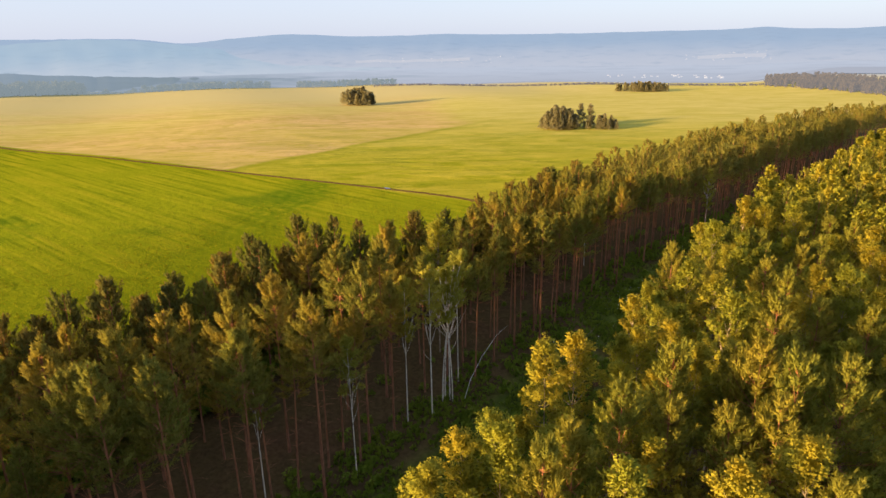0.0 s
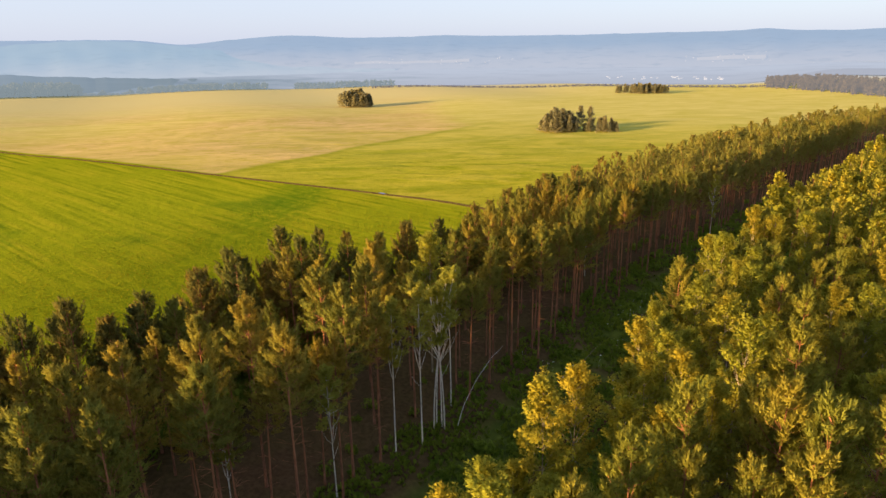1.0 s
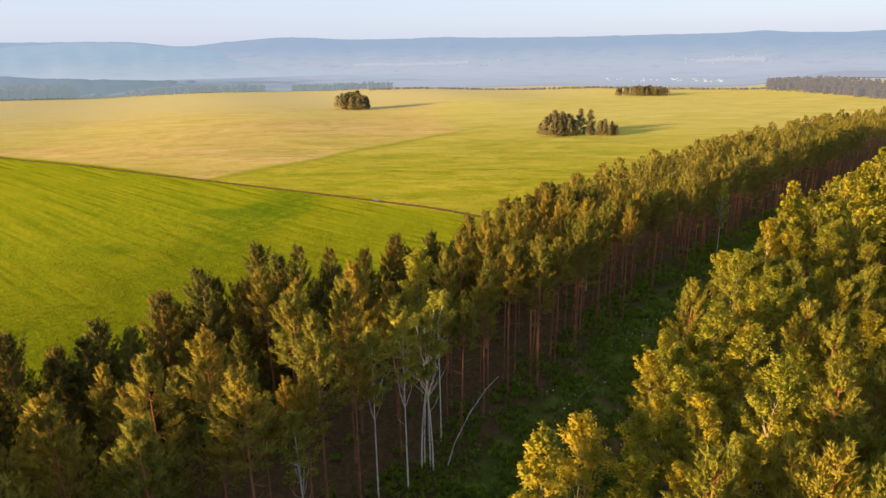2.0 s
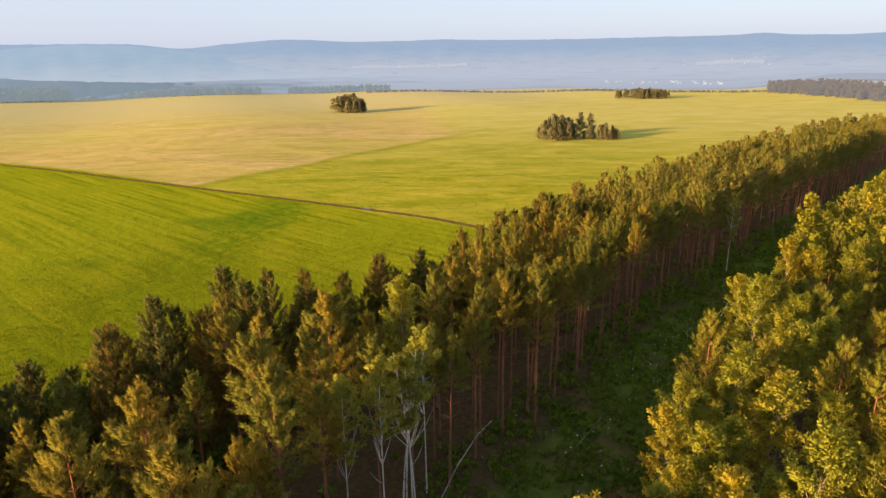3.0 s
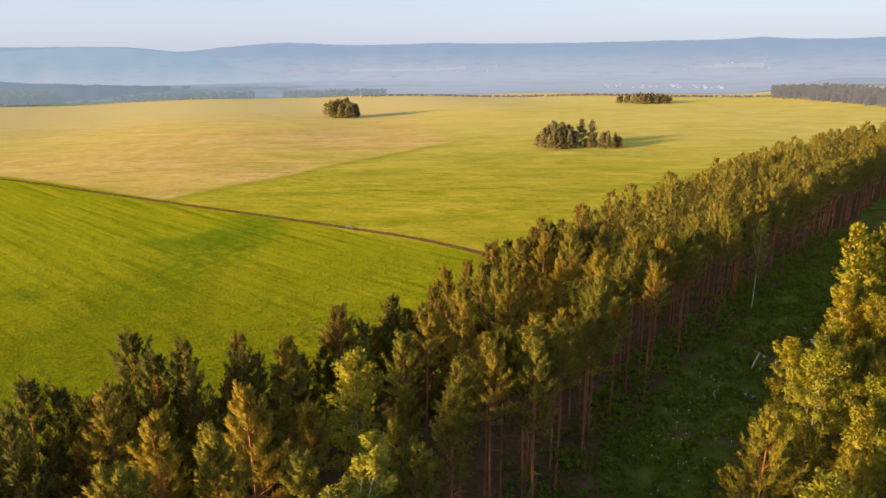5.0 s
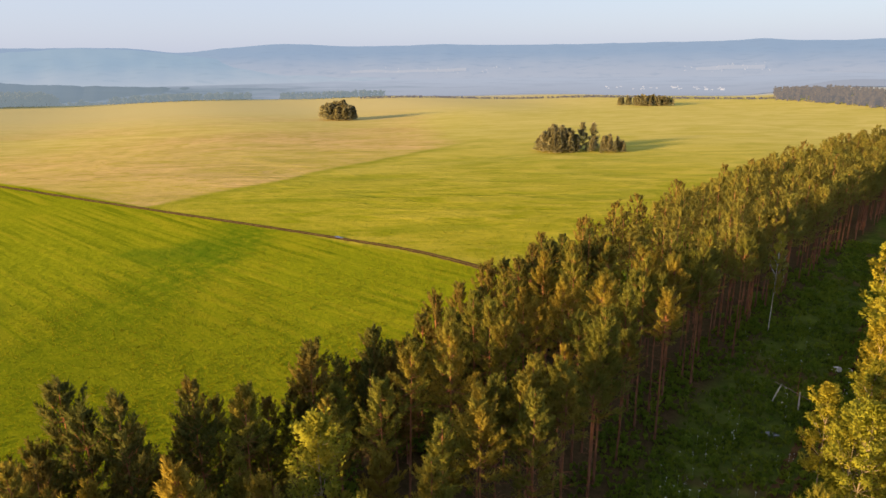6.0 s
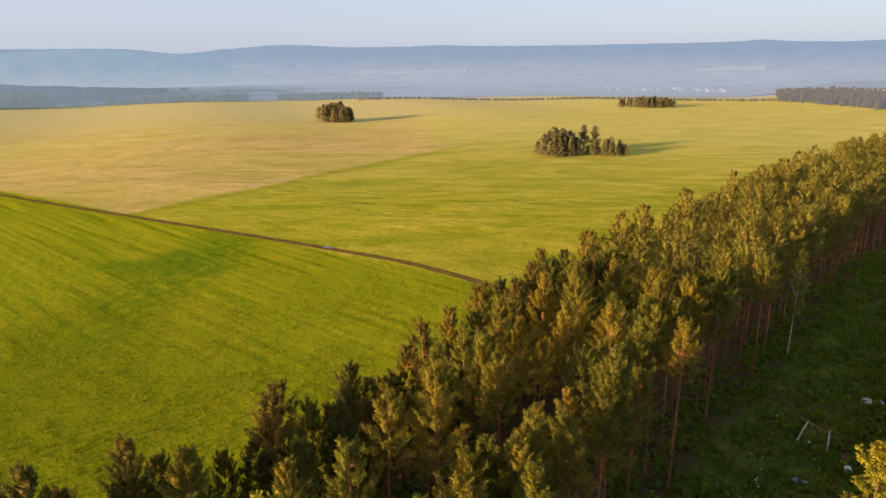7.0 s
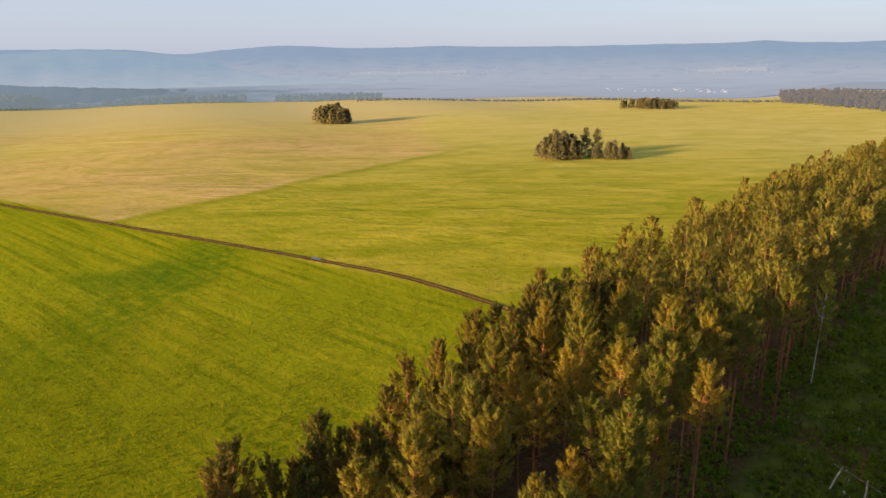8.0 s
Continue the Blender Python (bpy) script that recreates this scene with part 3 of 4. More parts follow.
def scatter(rng, y0, y1, left, right, gap, tries):
    """Places at least a gap apart between two edges."""
    spots, cell = [], {}
    for _ in range(tries):
        y = rng.uniform(y0, y1)
        x = rng.uniform(left(y), right(y))
        i, j = int(x // gap), int(y // gap)
        near = (s for a in (-1, 0, 1) for b in (-1, 0, 1) for s in cell.get((i + a, j + b), ()))
        if all((x - p) ** 2 + (y - q) ** 2 > gap * gap for p, q in near):
            cell.setdefault((i, j), []).append((x, y))
            spots.append((x, y))
    return spots


def planted(rng, kinds, x, y, scale, low=0.0, z=0.0, lean=2.0):
    m = pose(x, y, z - low, rng.uniform(-lean, lean), rng.uniform(-lean, lean), rng.uniform(0, 360))
    return copy_thing(rng.choice(kinds), m @ Matrix.Diagonal((scale * rng.uniform(0.92, 1.08), scale * rng.uniform(0.92, 1.08), scale, 1)))


BELT_PINES = [pine(10, 19.0, 0.64, 2.0, 10, taper=0.6), pine(11, 18.5, 0.68, 1.8, 9, taper=0.5), pine(12, 19.5, 0.54, 2.3, 12, taper=0.7), pine(13, 18.0, 0.67, 1.9, 9, taper=0.5), pine(14, 19.0, 0.62, 1.7, 10, taper=0.6)]
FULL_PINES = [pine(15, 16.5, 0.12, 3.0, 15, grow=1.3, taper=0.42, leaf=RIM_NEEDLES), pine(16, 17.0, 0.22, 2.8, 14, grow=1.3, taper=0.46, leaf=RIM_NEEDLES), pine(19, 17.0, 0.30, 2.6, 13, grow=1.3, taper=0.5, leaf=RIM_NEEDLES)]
BIG_PINES = [pine(17, 18.5, 0.42, 2.7, 15, taper=0.66), pine(18, 18.5, 0.48, 2.5, 13, taper=0.66)]
BELT_BIRCHES = [birch(20, 17.5, 0.60, 1.9, 22, leaf=PALE_LEAVES, bare=10), birch(21, 17.0, 0.58, 1.8, 22, leaf=PALE_LEAVES, bare=8), birch(22, 17.5, 0.60, 1.9, 40, 1, 4, leaf=PALE_LEAVES, bare=9), birch(23, 16.0, 0.40, 1.6, 26, leaf=PALE_LEAVES, bare=12)]
YOUNG_PINES = [pine(30, 17.0, 0.46, 2.4, 12, True, taper=0.55), pine(31, 16.5, 0.50, 2.1, 11, True, taper=0.55), pine(32, 17.5, 0.44, 2.7, 13, True, taper=0.6)]
WOOD_BIRCHES = [birch(40, 17.0, 0.44, 2.7, 34, 1), birch(41, 16.5, 0.46, 2.4, 32, 1), birch(42, 17.0, 0.40, 2.9, 36, 1), birch(43, 16.0, 0.46, 2.3, 32, 1)]
LITE_PINES = [pine(70, 19.0, 0.60, 2.6, 8, False, True), pine(71, 18.5, 0.62, 2.4, 8, False, True), pine(72, 19.0, 0.56, 2.7, 9, False, True), pine(77, 19.0, 0.46, 2.7, 11, False, True, taper=0.8)]
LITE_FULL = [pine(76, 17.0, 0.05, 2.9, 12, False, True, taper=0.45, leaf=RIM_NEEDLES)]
LITE_WOOD = [pine(73, 17.0, 0.48, 2.2, 9, True, True), birch(74, 17.0, 0.42, 2.2, 18, 1, size=0.36, lite=True), birch(75, 16.5, 0.42, 2.0, 18, 1, size=0.36, lite=True)]
for k in BELT_PINES:
    tagged(k, "tall pine with a bare reddish trunk in the forest belt", "tree", "pines of the forest belt")
for k in BIG_PINES:
    tagged(k, "broad pine with a wide sunlit crown in the forest belt", "tree", "pines of the forest belt")
for k in FULL_PINES:
    tagged(k, "full dark pine branched low at the meadow's edge", "tree", "pines at the meadow's edge")
for k in BELT_BIRCHES:
    tagged(k, "slender white-trunked birch among the pines", "tree", "birches of the forest belt")
for k in YOUNG_PINES:
    tagged(k, "bushy olive pine in the sunlit mixed wood", "tree", "pines of the mixed wood")
for k in WOOD_BIRCHES:
    tagged(k, "golden-green birch with a dense crown in the mixed wood", "tree", "birches of the mixed wood")

# single trees that stand out along the clearing: x, y, kind, height
P, R, B, Y, W, E = BELT_PINES, FULL_PINES, BIG_PINES, YOUNG_PINES, WOOD_BIRCHES, BELT_BIRCHES
MARKED = [
    (-38.3, 54.0, E[2], 18.8), (-37.9, 49.4, E[0], 18.3), (-39.3, 46.7, E[1], 17.8), (-39.9, 57.5, E[1], 17.6), (-30.9, 138.2, E[3], 15.6),
    (-46.6, 62.8, W[0], 19.4), (-37.9, 36.9, E[0], 15.6), (-41.9, 29.0, E[1], 14.2),
    (-37.6, 32.4, P[0], 21.2), (-38.9, 25.9, P[3], 20.2), (-38.2, 18.8, P[4], 20.9), (-39.3, 15.6, P[2], 21.6), (-41.9, 14.8, P[0], 20.9),
    (-46.3, 15.3, B[0], 21.4), (-45.4, 20.1, P[1], 20.6), (-44.3, 23.6, P[2], 21.1), (-46.8, 31.0, B[1], 20.1), (-46.3, 35.6, P[0], 20.2),
    (-40.1, 41.2, P[2], 21.0), (-46.9, 45.0, P[3], 20.0), (-44.9, 49.6, B[1], 20.4), (-48.0, 53.9, B[0], 20.3), (-39.0, 64.6, P[2], 17.8),
    (-48.0, 70.3, P[0], 17.8), (-36.7, 73.2, P[2], 18.9), (-40.7, 74.8, P[1], 18.2), (-39.2, 70.4, P[0], 19.0), (-47.7, 79.0, B[1], 19.4),
    (-37.4, 79.5, P[3], 17.4), (-37.3, 85.3, P[4], 16.6), (-46.3, 85.9, P[3], 17.6), (-48.7, 87.3, B[1], 18.4), (-51.3, 84.1, P[2], 17.9),
    (-38.5, 89.9, B[0], 19.1), (-45.9, 97.2, B[1], 18.4), (-39.0, 98.0, P[4], 18.3), (-35.9, 100.4, P[1], 18.0), (-47.6, 103.8, B[0], 18.8),
    (-38.0, 109.7, P[0], 18.5), (-42.2, 111.2, P[2], 18.7), (-36.0, 114.8, P[2], 18.6), (-37.2, 122.9, P[2], 18.7), (-33.3, 125.4, P[3], 18.0),
    (-61.2, 27.2, R[1], 19.7), (-63.0, 24.0, R[0], 18.8), (-59.4, 44.2, R[2], 19.2), (-62.0, 41.0, R[0], 18.2), (-61.3, 55.0, R[1], 18.6),
    (-59.3, 56.8, R[2], 19.3), (-60.6, 62.9, R[2], 17.2), (-58.1, 72.6, R[1], 16.9), (-60.1, 74.1, R[0], 16.5), (-55.4, 77.2, R[2], 14.2),
    (-59.0, 92.6, R[0], 15.4), (-55.3, 104.4, R[1], 17.0), (-53.3, 108.8, R[1], 18.6), (-52.2, 105.2, P[2], 17.9), (-49.8, 108.4, B[0], 18.9),
    (-54.1, 123.4, R[2], 16.4),
    (-19.3, 39.9, W[3], 18.8), (-19.3, 45.0, W[2], 17.2), (-5.4, 44.4, Y[2], 20.9), (-0.2, 46.3, Y[2], 20.5), (-10.4, 41.7, Y[1], 20.5),
    (-16.4, 67.7, W[0], 18.0), (-5.8, 56.0, Y[0], 20.4), (-2.6, 44.0, Y[1], 21.4), (-9.0, 36.8, Y[0], 19.0), (-11.3, 34.7, Y[2], 20.3),
    (-4.0, 33.0, W[1], 18.8), (-13.2, 26.9, Y[0], 19.8), (-3.3, 40.0, Y[2], 19.6), (-9.9, 55.5, W[1], 19.9), (-18.3, 63.5, W[2], 15.2),
    (-19.8, 74.7, Y[2], 17.6), (-7.3, 46.6, Y[0], 19.3), (-18.8, 27.9, W[0], 17.2), (-17.0, 29.3, W[3], 18.5), (-19.4, 24.6, W[2], 17.0),
    (-9.0, 34.2, W[3], 17.6), (-1.1, 37.3, W[2], 18.9), (-9.5, 29.4, W[1], 18.6), (-12.8, 30.1, Y[1], 19.9), (-9.9, 46.5, W[3], 18.5),
    (-20.5, 91.6, W[1], 15.9), (-14.9, 80.6, W[3], 16.6), (-16.3, 119.4, W[1], 17.0)]
FULL_HEIGHT = {k.name: max(v.co.z for c in k.children for v in c.data.vertices) for k in BELT_PINES + FULL_PINES + BIG_PINES + BELT_BIRCHES + YOUNG_PINES + WOOD_BIRCHES}
rng = random.Random(5)
marked = [(x, y) for x, y, _, _ in MARKED]
for x, y, kind, s in MARKED:
    ob = planted(rng, [kind], x, y, s / FULL_HEIGHT[kind.name], lean=0.5)
    if kind in W and x < -30:
        tagged(ob, "leafy birch with a golden top among the pines", group="birches of the forest belt")


def free(x, y, gap):
    return all((x - p) ** 2 + (y - q) ** 2 > gap * gap for p, q in marked)


def rim_scale(y):
    """The trees at the meadow's edge stand tall in the south, then dip and rise again."""
    return 1.07 if y < 57 else 0.80 if y < 72 else 0.86 if y < 100 else 0.95


NEAR_BELT, NEAR_WOOD = 126.0, 108.0
belt_spots = [s for s in scatter(rng, 2, NEAR_BELT, field_edge, road_edge, 4.1, 9000) if free(*s, 3.5)]
for x, y in belt_spots:
    rim = x - field_edge(y)
    if rim < 5.0:
        planted(rng, FULL_PINES, x, y, rng.uniform(0.86, 1.0) * rim_scale(y))
    elif rng.random() < 0.07:
        planted(rng, BELT_BIRCHES[:2], x, y, rng.uniform(0.85, 1.03))
    elif 24 < y < 58 and abs((x + 39.0) + 0.28 * (52.0 - y)) < 3.5:
        planted(rng, BELT_PINES, x, y, rng.uniform(0.72, 0.84))
    else:
        planted(rng, BELT_PINES, x, y, rng.uniform(0.74, 1.00) if y < 60 else rng.uniform(0.70, 0.92))
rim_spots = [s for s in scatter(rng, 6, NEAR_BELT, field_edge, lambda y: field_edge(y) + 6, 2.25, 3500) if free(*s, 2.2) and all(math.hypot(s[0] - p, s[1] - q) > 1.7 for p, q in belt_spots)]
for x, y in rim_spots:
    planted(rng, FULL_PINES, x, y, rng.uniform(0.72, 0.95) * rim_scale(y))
slim_spots = [s for s in scatter(rng, 8, NEAR_BELT, lambda y: road_edge(y) - 4, lambda y: road_edge(y) + 0.6, 2.4, 900) if free(*s, 1.5) and all(math.hypot(s[0] - p, s[1] - q) > 1.5 for p, q in belt_spots)]
for x, y in slim_spots[:34]:
    planted(rng, [BELT_PINES[1], BELT_PINES[4], BELT_PINES[3]], x, y, rng.uniform(0.78, 0.98))
wood_spots = [s for s in scatter(rng, 14, NEAR_WOOD, wood_edge, lambda y: 7.0, 3.15, 9000) if free(*s, 2.6)]
for x, y in wood_spots:
    if x < wood_edge(y) + 5.5 and y < 66:
        planted(rng, WOOD_BIRCHES, x, y, rng.uniform(0.74, 0.94))
    elif rng.random() < 0.40:
        planted(rng, YOUNG_PINES, x, y, rng.uniform(0.78, 1.06))
    else:
        planted(rng, WOOD_BIRCHES, x, y, rng.uniform(0.76, 1.05))


def herd(name, kinds, places, label, category, seed=1):
    """Many far plants as one object: the kinds' meshes laid out at (x, y, z, scale)."""
    rng = np.random.default_rng(seed)
    mats, out_v, out_n, out_f, out_m, total, source = [], [], [], [], [], 0, []
    for k in kinds:
        v, nor, f, mi, base = [], [], [], [], 0
        for c in k.children:
            me = c.data
            if me.materials[0] not in mats:
                mats.append(me.materials[0])
            count = len(me.vertices)
            co, face = np.empty(count * 3), np.empty(count * 3)
            me.vertices.foreach_get("co", co)
            me.vertices.foreach_get("normal", face)
            face = np.array([tuple(p) for p in FACING[me.name]]) if me.name in FACING else face.reshape(-1, 3)
            f += [[i + base for i in p.vertices] for p in me.polygons]
            mi += [mats.index(me.materials[0])] * len(me.polygons)
            v.append(co.reshape(-1, 3))
            nor.append(face)
            base += count
        source.append((np.vstack(v), np.vstack(nor), f, mi))
    for x, y, z, s in places:
        v, nor, f, mi = source[rng.integers(len(source))]
        a, w = rng.uniform(0, 6.283), rng.uniform(0.9, 1.15)
        turn = np.array([[math.cos(a), math.sin(a), 0], [-math.sin(a), math.cos(a), 0], [0, 0, 1]])
        out_v.append((v * [s * w, s * w, s]) @ turn + [x, y, z])
        out_n.append(nor @ turn)
        out_f += [[i + total for i in q] for q in f]
        out_m += mi
        total += len(v)
    me = bpy.data.meshes.new(name)
    me.from_pydata(np.vstack(out_v).tolist(), [], out_f)
    for mat in mats:
        me.materials.append(mat)
    me.polygons.foreach_set("material_index", out_m)
    me.shade_smooth()
    me.normals_split_custom_set_from_vertices(np.vstack(out_n).tolist())
    return tagged(new(name, me), label, category, kind="stuff")


def uproot(kinds):
    for k in kinds:
        for c in list(k.children):
            bpy.data.objects.remove(c)
        bpy.data.objects.remove(k)


far_belt = [(x, y, 0, rng.uniform(0.72, 0.96) - 0.0007 * (y - 130)) for x, y in scatter(rng, NEAR_BELT + 2, 330, field_edge, road_edge, 3.5, 20000) if free(x, y, 2.3)]
far_belt += [(x, y, 0, rng.uniform(0.75, 0.95) - 0.0007 * (y - 130)) for x, y in scatter(rng, NEAR_BELT + 2, 260, lambda y: road_edge(y) - 3, road_edge, 3.0, 700) if free(x, y, 1.8)]
# unseen pines south of the view, added and made taller to cast shade
far_belt += [(x, y, 0, rng.uniform(1.02, 1.20)) for x, y in scatter(rng, -120, 1, field_edge, road_edge, 2.9, 9000)]
inner = [p for p in far_belt if p[0] - field_edge(p[1]) > 5]
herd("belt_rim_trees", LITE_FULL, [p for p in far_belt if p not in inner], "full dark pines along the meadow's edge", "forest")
herd("belt_trees", LITE_PINES, inner, "receding belt of tall pines with bare reddish trunks", "forest")
far_wood = [(x, y, 0, rng.uniform(0.82, 1.1)) for x, y in scatter(rng, NEAR_WOOD + 2, 270, wood_edge, lambda y: 5.0 + 0.05 * y, 3.1, 12000)]
# unseen trees south of the view, added to shade the near wood
far_wood += [(x, y, 0, rng.uniform(0.82, 1.1)) for x, y in scatter(rng, -30, 13, wood_edge, lambda y: 7.0, 3.3, 5000)]
herd("wood_trees", LITE_WOOD, far_wood, "receding sunlit mixed wood of birch and pine", "forest")


# ---- copses and far woods ----
def copse_tree(seed, height, reach, size, n):
    """A round field tree that is leafy down to the ground."""
    return birch(seed, height, 0.04, reach, n, 1, name="copse_tree", leaf=COPSE_LEAVES, size=size)


COPSE = [copse_tree(50, 12.0, 3.6, 0.5, 30), copse_tree(51, 11.5, 3.2, 0.5, 28), copse_tree(52, 11.5, 4.0, 0.5, 32)]
for k in COPSE:
    tagged(k, "dark leafy tree in a lone copse on the meadow", "tree", "trees of the meadow copses")


def copse(cx, cy, half_w, half_d, turn, n, s0, s1, rng):
    for _ in range(n):
        a, r = rng.uniform(0, 6.283), math.sqrt(rng.random())
        u, v = half_w * r * math.cos(a), half_d * r * math.sin(a)
        x, y = cx + u * math.cos(turn) - v * math.sin(turn), cy + u * math.sin(turn) + v * math.cos(turn)
        planted(rng, COPSE, x, y, (s1 + (s0 - s1) * r * r) * rng.uniform(0.86, 1.1), 0.2, fall(math.hypot(x, y), math.atan2(y, x)))


copse(-138.3, 289, 9.0, 6.5, 0.6, 44, 0.48, 0.88, rng)
copse(-120.5, 299, 8.5, 4.5, 0.6, 28, 0.33, 0.60, rng)
copse(-353, 372, 14.0, 8.0, 0.5, 50, 0.7, 1.05, rng)
copse(-203, 598, 24.0, 8.0, 0.3, 64, 0.52, 0.74, rng)

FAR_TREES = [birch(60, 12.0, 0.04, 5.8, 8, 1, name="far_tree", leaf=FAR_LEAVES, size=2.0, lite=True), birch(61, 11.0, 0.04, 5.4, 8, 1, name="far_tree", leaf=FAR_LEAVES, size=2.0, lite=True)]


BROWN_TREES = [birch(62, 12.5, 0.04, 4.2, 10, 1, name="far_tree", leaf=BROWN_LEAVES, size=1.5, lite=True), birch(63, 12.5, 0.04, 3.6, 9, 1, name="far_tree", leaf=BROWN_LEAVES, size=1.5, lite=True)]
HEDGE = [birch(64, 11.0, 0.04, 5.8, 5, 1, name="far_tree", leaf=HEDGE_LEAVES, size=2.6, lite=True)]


def far_wood_strip(name, a0, a1, r0, r1, n, s0, s1, label, kinds=None, front=0.0):
    """A far wood between two bearings (degrees west of north) and two distances."""
    rng = random.Random(len(name) + n)
    spots = []
    for _ in range(n):
        a, r = radians(rng.uniform(a0, a1)), math.sqrt(rng.uniform(r0 * r0, r1 * r1))
        if front:
            r += front * (math.degrees(a) - a1)
        x, y = -math.sin(a) * r, math.cos(a) * r
        spots.append((x, y, fall(r, math.atan2(y, x)) - 0.3, rng.uniform(s0, s1)))
    return herd(name, kinds or FAR_TREES, spots, label, "forest", n)


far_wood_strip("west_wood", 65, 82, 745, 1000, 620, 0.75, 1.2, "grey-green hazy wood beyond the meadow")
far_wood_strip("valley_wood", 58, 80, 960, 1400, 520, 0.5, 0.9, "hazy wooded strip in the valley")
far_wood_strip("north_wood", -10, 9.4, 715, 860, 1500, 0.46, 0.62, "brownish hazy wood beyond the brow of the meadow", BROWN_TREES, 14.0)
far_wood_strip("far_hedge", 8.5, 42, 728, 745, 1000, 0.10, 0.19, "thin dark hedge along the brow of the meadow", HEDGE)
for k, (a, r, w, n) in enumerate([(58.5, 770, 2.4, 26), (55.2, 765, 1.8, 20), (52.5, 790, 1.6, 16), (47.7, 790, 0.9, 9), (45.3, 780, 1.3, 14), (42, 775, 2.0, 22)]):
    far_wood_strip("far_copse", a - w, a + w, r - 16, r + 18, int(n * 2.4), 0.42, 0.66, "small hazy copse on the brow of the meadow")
uproot(FAR_TREES + BROWN_TREES + HEDGE + LITE_PINES + LITE_WOOD + LITE_FULL)
for k, (x, y) in zip(BELT_PINES + FULL_PINES + BELT_BIRCHES + BIG_PINES, [(-61, -18), (-44, -6), (-50, -4), (-56, -7), (-47, -11), (-53, -12), (-60, -3), (-63, -9), (-42, -13), (-58, -14), (-49, -17), (-45, -21), (-55, -19), (-62, -22)]):
    k.matrix_basis = pose(x, y, 0)
for k, (x, y) in zip(YOUNG_PINES + WOOD_BIRCHES, [(-16, 8), (-12, 11), (-8, 7), (-15, 3), (-4, 10), (0, 6), (5, 9)]):
    k.matrix_basis = pose(x, y, 0)
for k, (x, y) in zip(COPSE, [(-132, 300), (-128, 303), (-350, 376)]):
    k.matrix_basis = pose(x, y, -0.2)


# ---- tracks ----
def strip(name, pts, width, material, label, category, lift_by, wobble, seed, samples=160):
    """A worn strip of ground along a smooth line, its edges uneven."""
    rng, g = random.Random(seed), Geo()
    p = [Vector((x, y, 0)) for x, y in pts]

    def along(t):
        i = min(int(t), len(p) - 2)
        f = t - i
        a, b, c, d = p[max(i - 1, 0)], p[i], p[i + 1], p[min(i + 2, len(p) - 1)]
        return 0.5 * (2 * b + (c - a) * f + (2 * a - 5 * b + 4 * c - d) * f * f + (3 * b - a - 3 * c + d) * f ** 3)

    for k in range(samples + 1):
        t = (len(p) - 1) * k / samples
        q, d = along(t), (along(min(t + 0.02, len(p) - 1)) - along(max(t - 0.02, 0))).normalized()
        s = Vector((-d.y, d.x, 0))
        h = fall(math.hypot(q.x, q.y), math.atan2(q.y, q.x)) + lift_by
        for e in (-1, 1):
            w = width / 2 * (1 + rng.uniform(-wobble, wobble))
            g.v.append(Vector((q.x + s.x * w * e, q.y + s.y * w * e, h)))
    for k in range(samples):
        g.f.append((2 * k, 2 * k + 1, 2 * k + 3, 2 * k + 2))
    return tagged(new(name, g.mesh(name, material)), label, category, kind="structure")


TRACK = [(-66, 136), (-78, 139), (-100, 141.3), (-122, 139.3), (-148, 136), (-187, 130.3), (-238, 123.6), (-300, 118), (-380, 112)]
strip("track_verge", TRACK, 1.8, RUT_GRASS, "worn dry verge of a field track", "track", 0.05, 0.25, 3)
strip("track_rut", [(x, y + 0.5) for x, y in TRACK], 0.5, EARTH, "dark wheel rut of a field track", "track", 0.09, 0.4, 4)
strip("track_rut", [(x, y - 0.5) for x, y in TRACK], 0.45, EARTH, "dark wheel rut of a field track", "track", 0.09, 0.4, 5)
EDGE = [(-64, 150), (-58, 180), (-52, 210), (-45, 250)]
strip("edge_rut", EDGE, 0.9, EARTH, "dark wheel rut along the belt", "track", 0.09, 0.4, 6)
strip("edge_rut", [(x - 2.2, y) for x, y in EDGE], 0.8, EARTH, "dark wheel rut along the belt", "track", 0.09, 0.4, 7)
LANE = [(-25, 40), (-24.6, 70), (-23.4, 95), (-22, 112), (-20.7, 130), (-17.5, 155), (-13, 190), (-6, 240)]
strip("lane_rut", [(x - 0.8, y) for x, y in LANE], 0.7, EARTH, "dark wheel rut of the forest lane", "track", 0.05, 0.4, 8)
strip("lane_rut", [(x + 0.8, y) for x, y in LANE], 0.7, EARTH, "dark wheel rut of the forest lane", "track", 0.05, 0.4, 9)


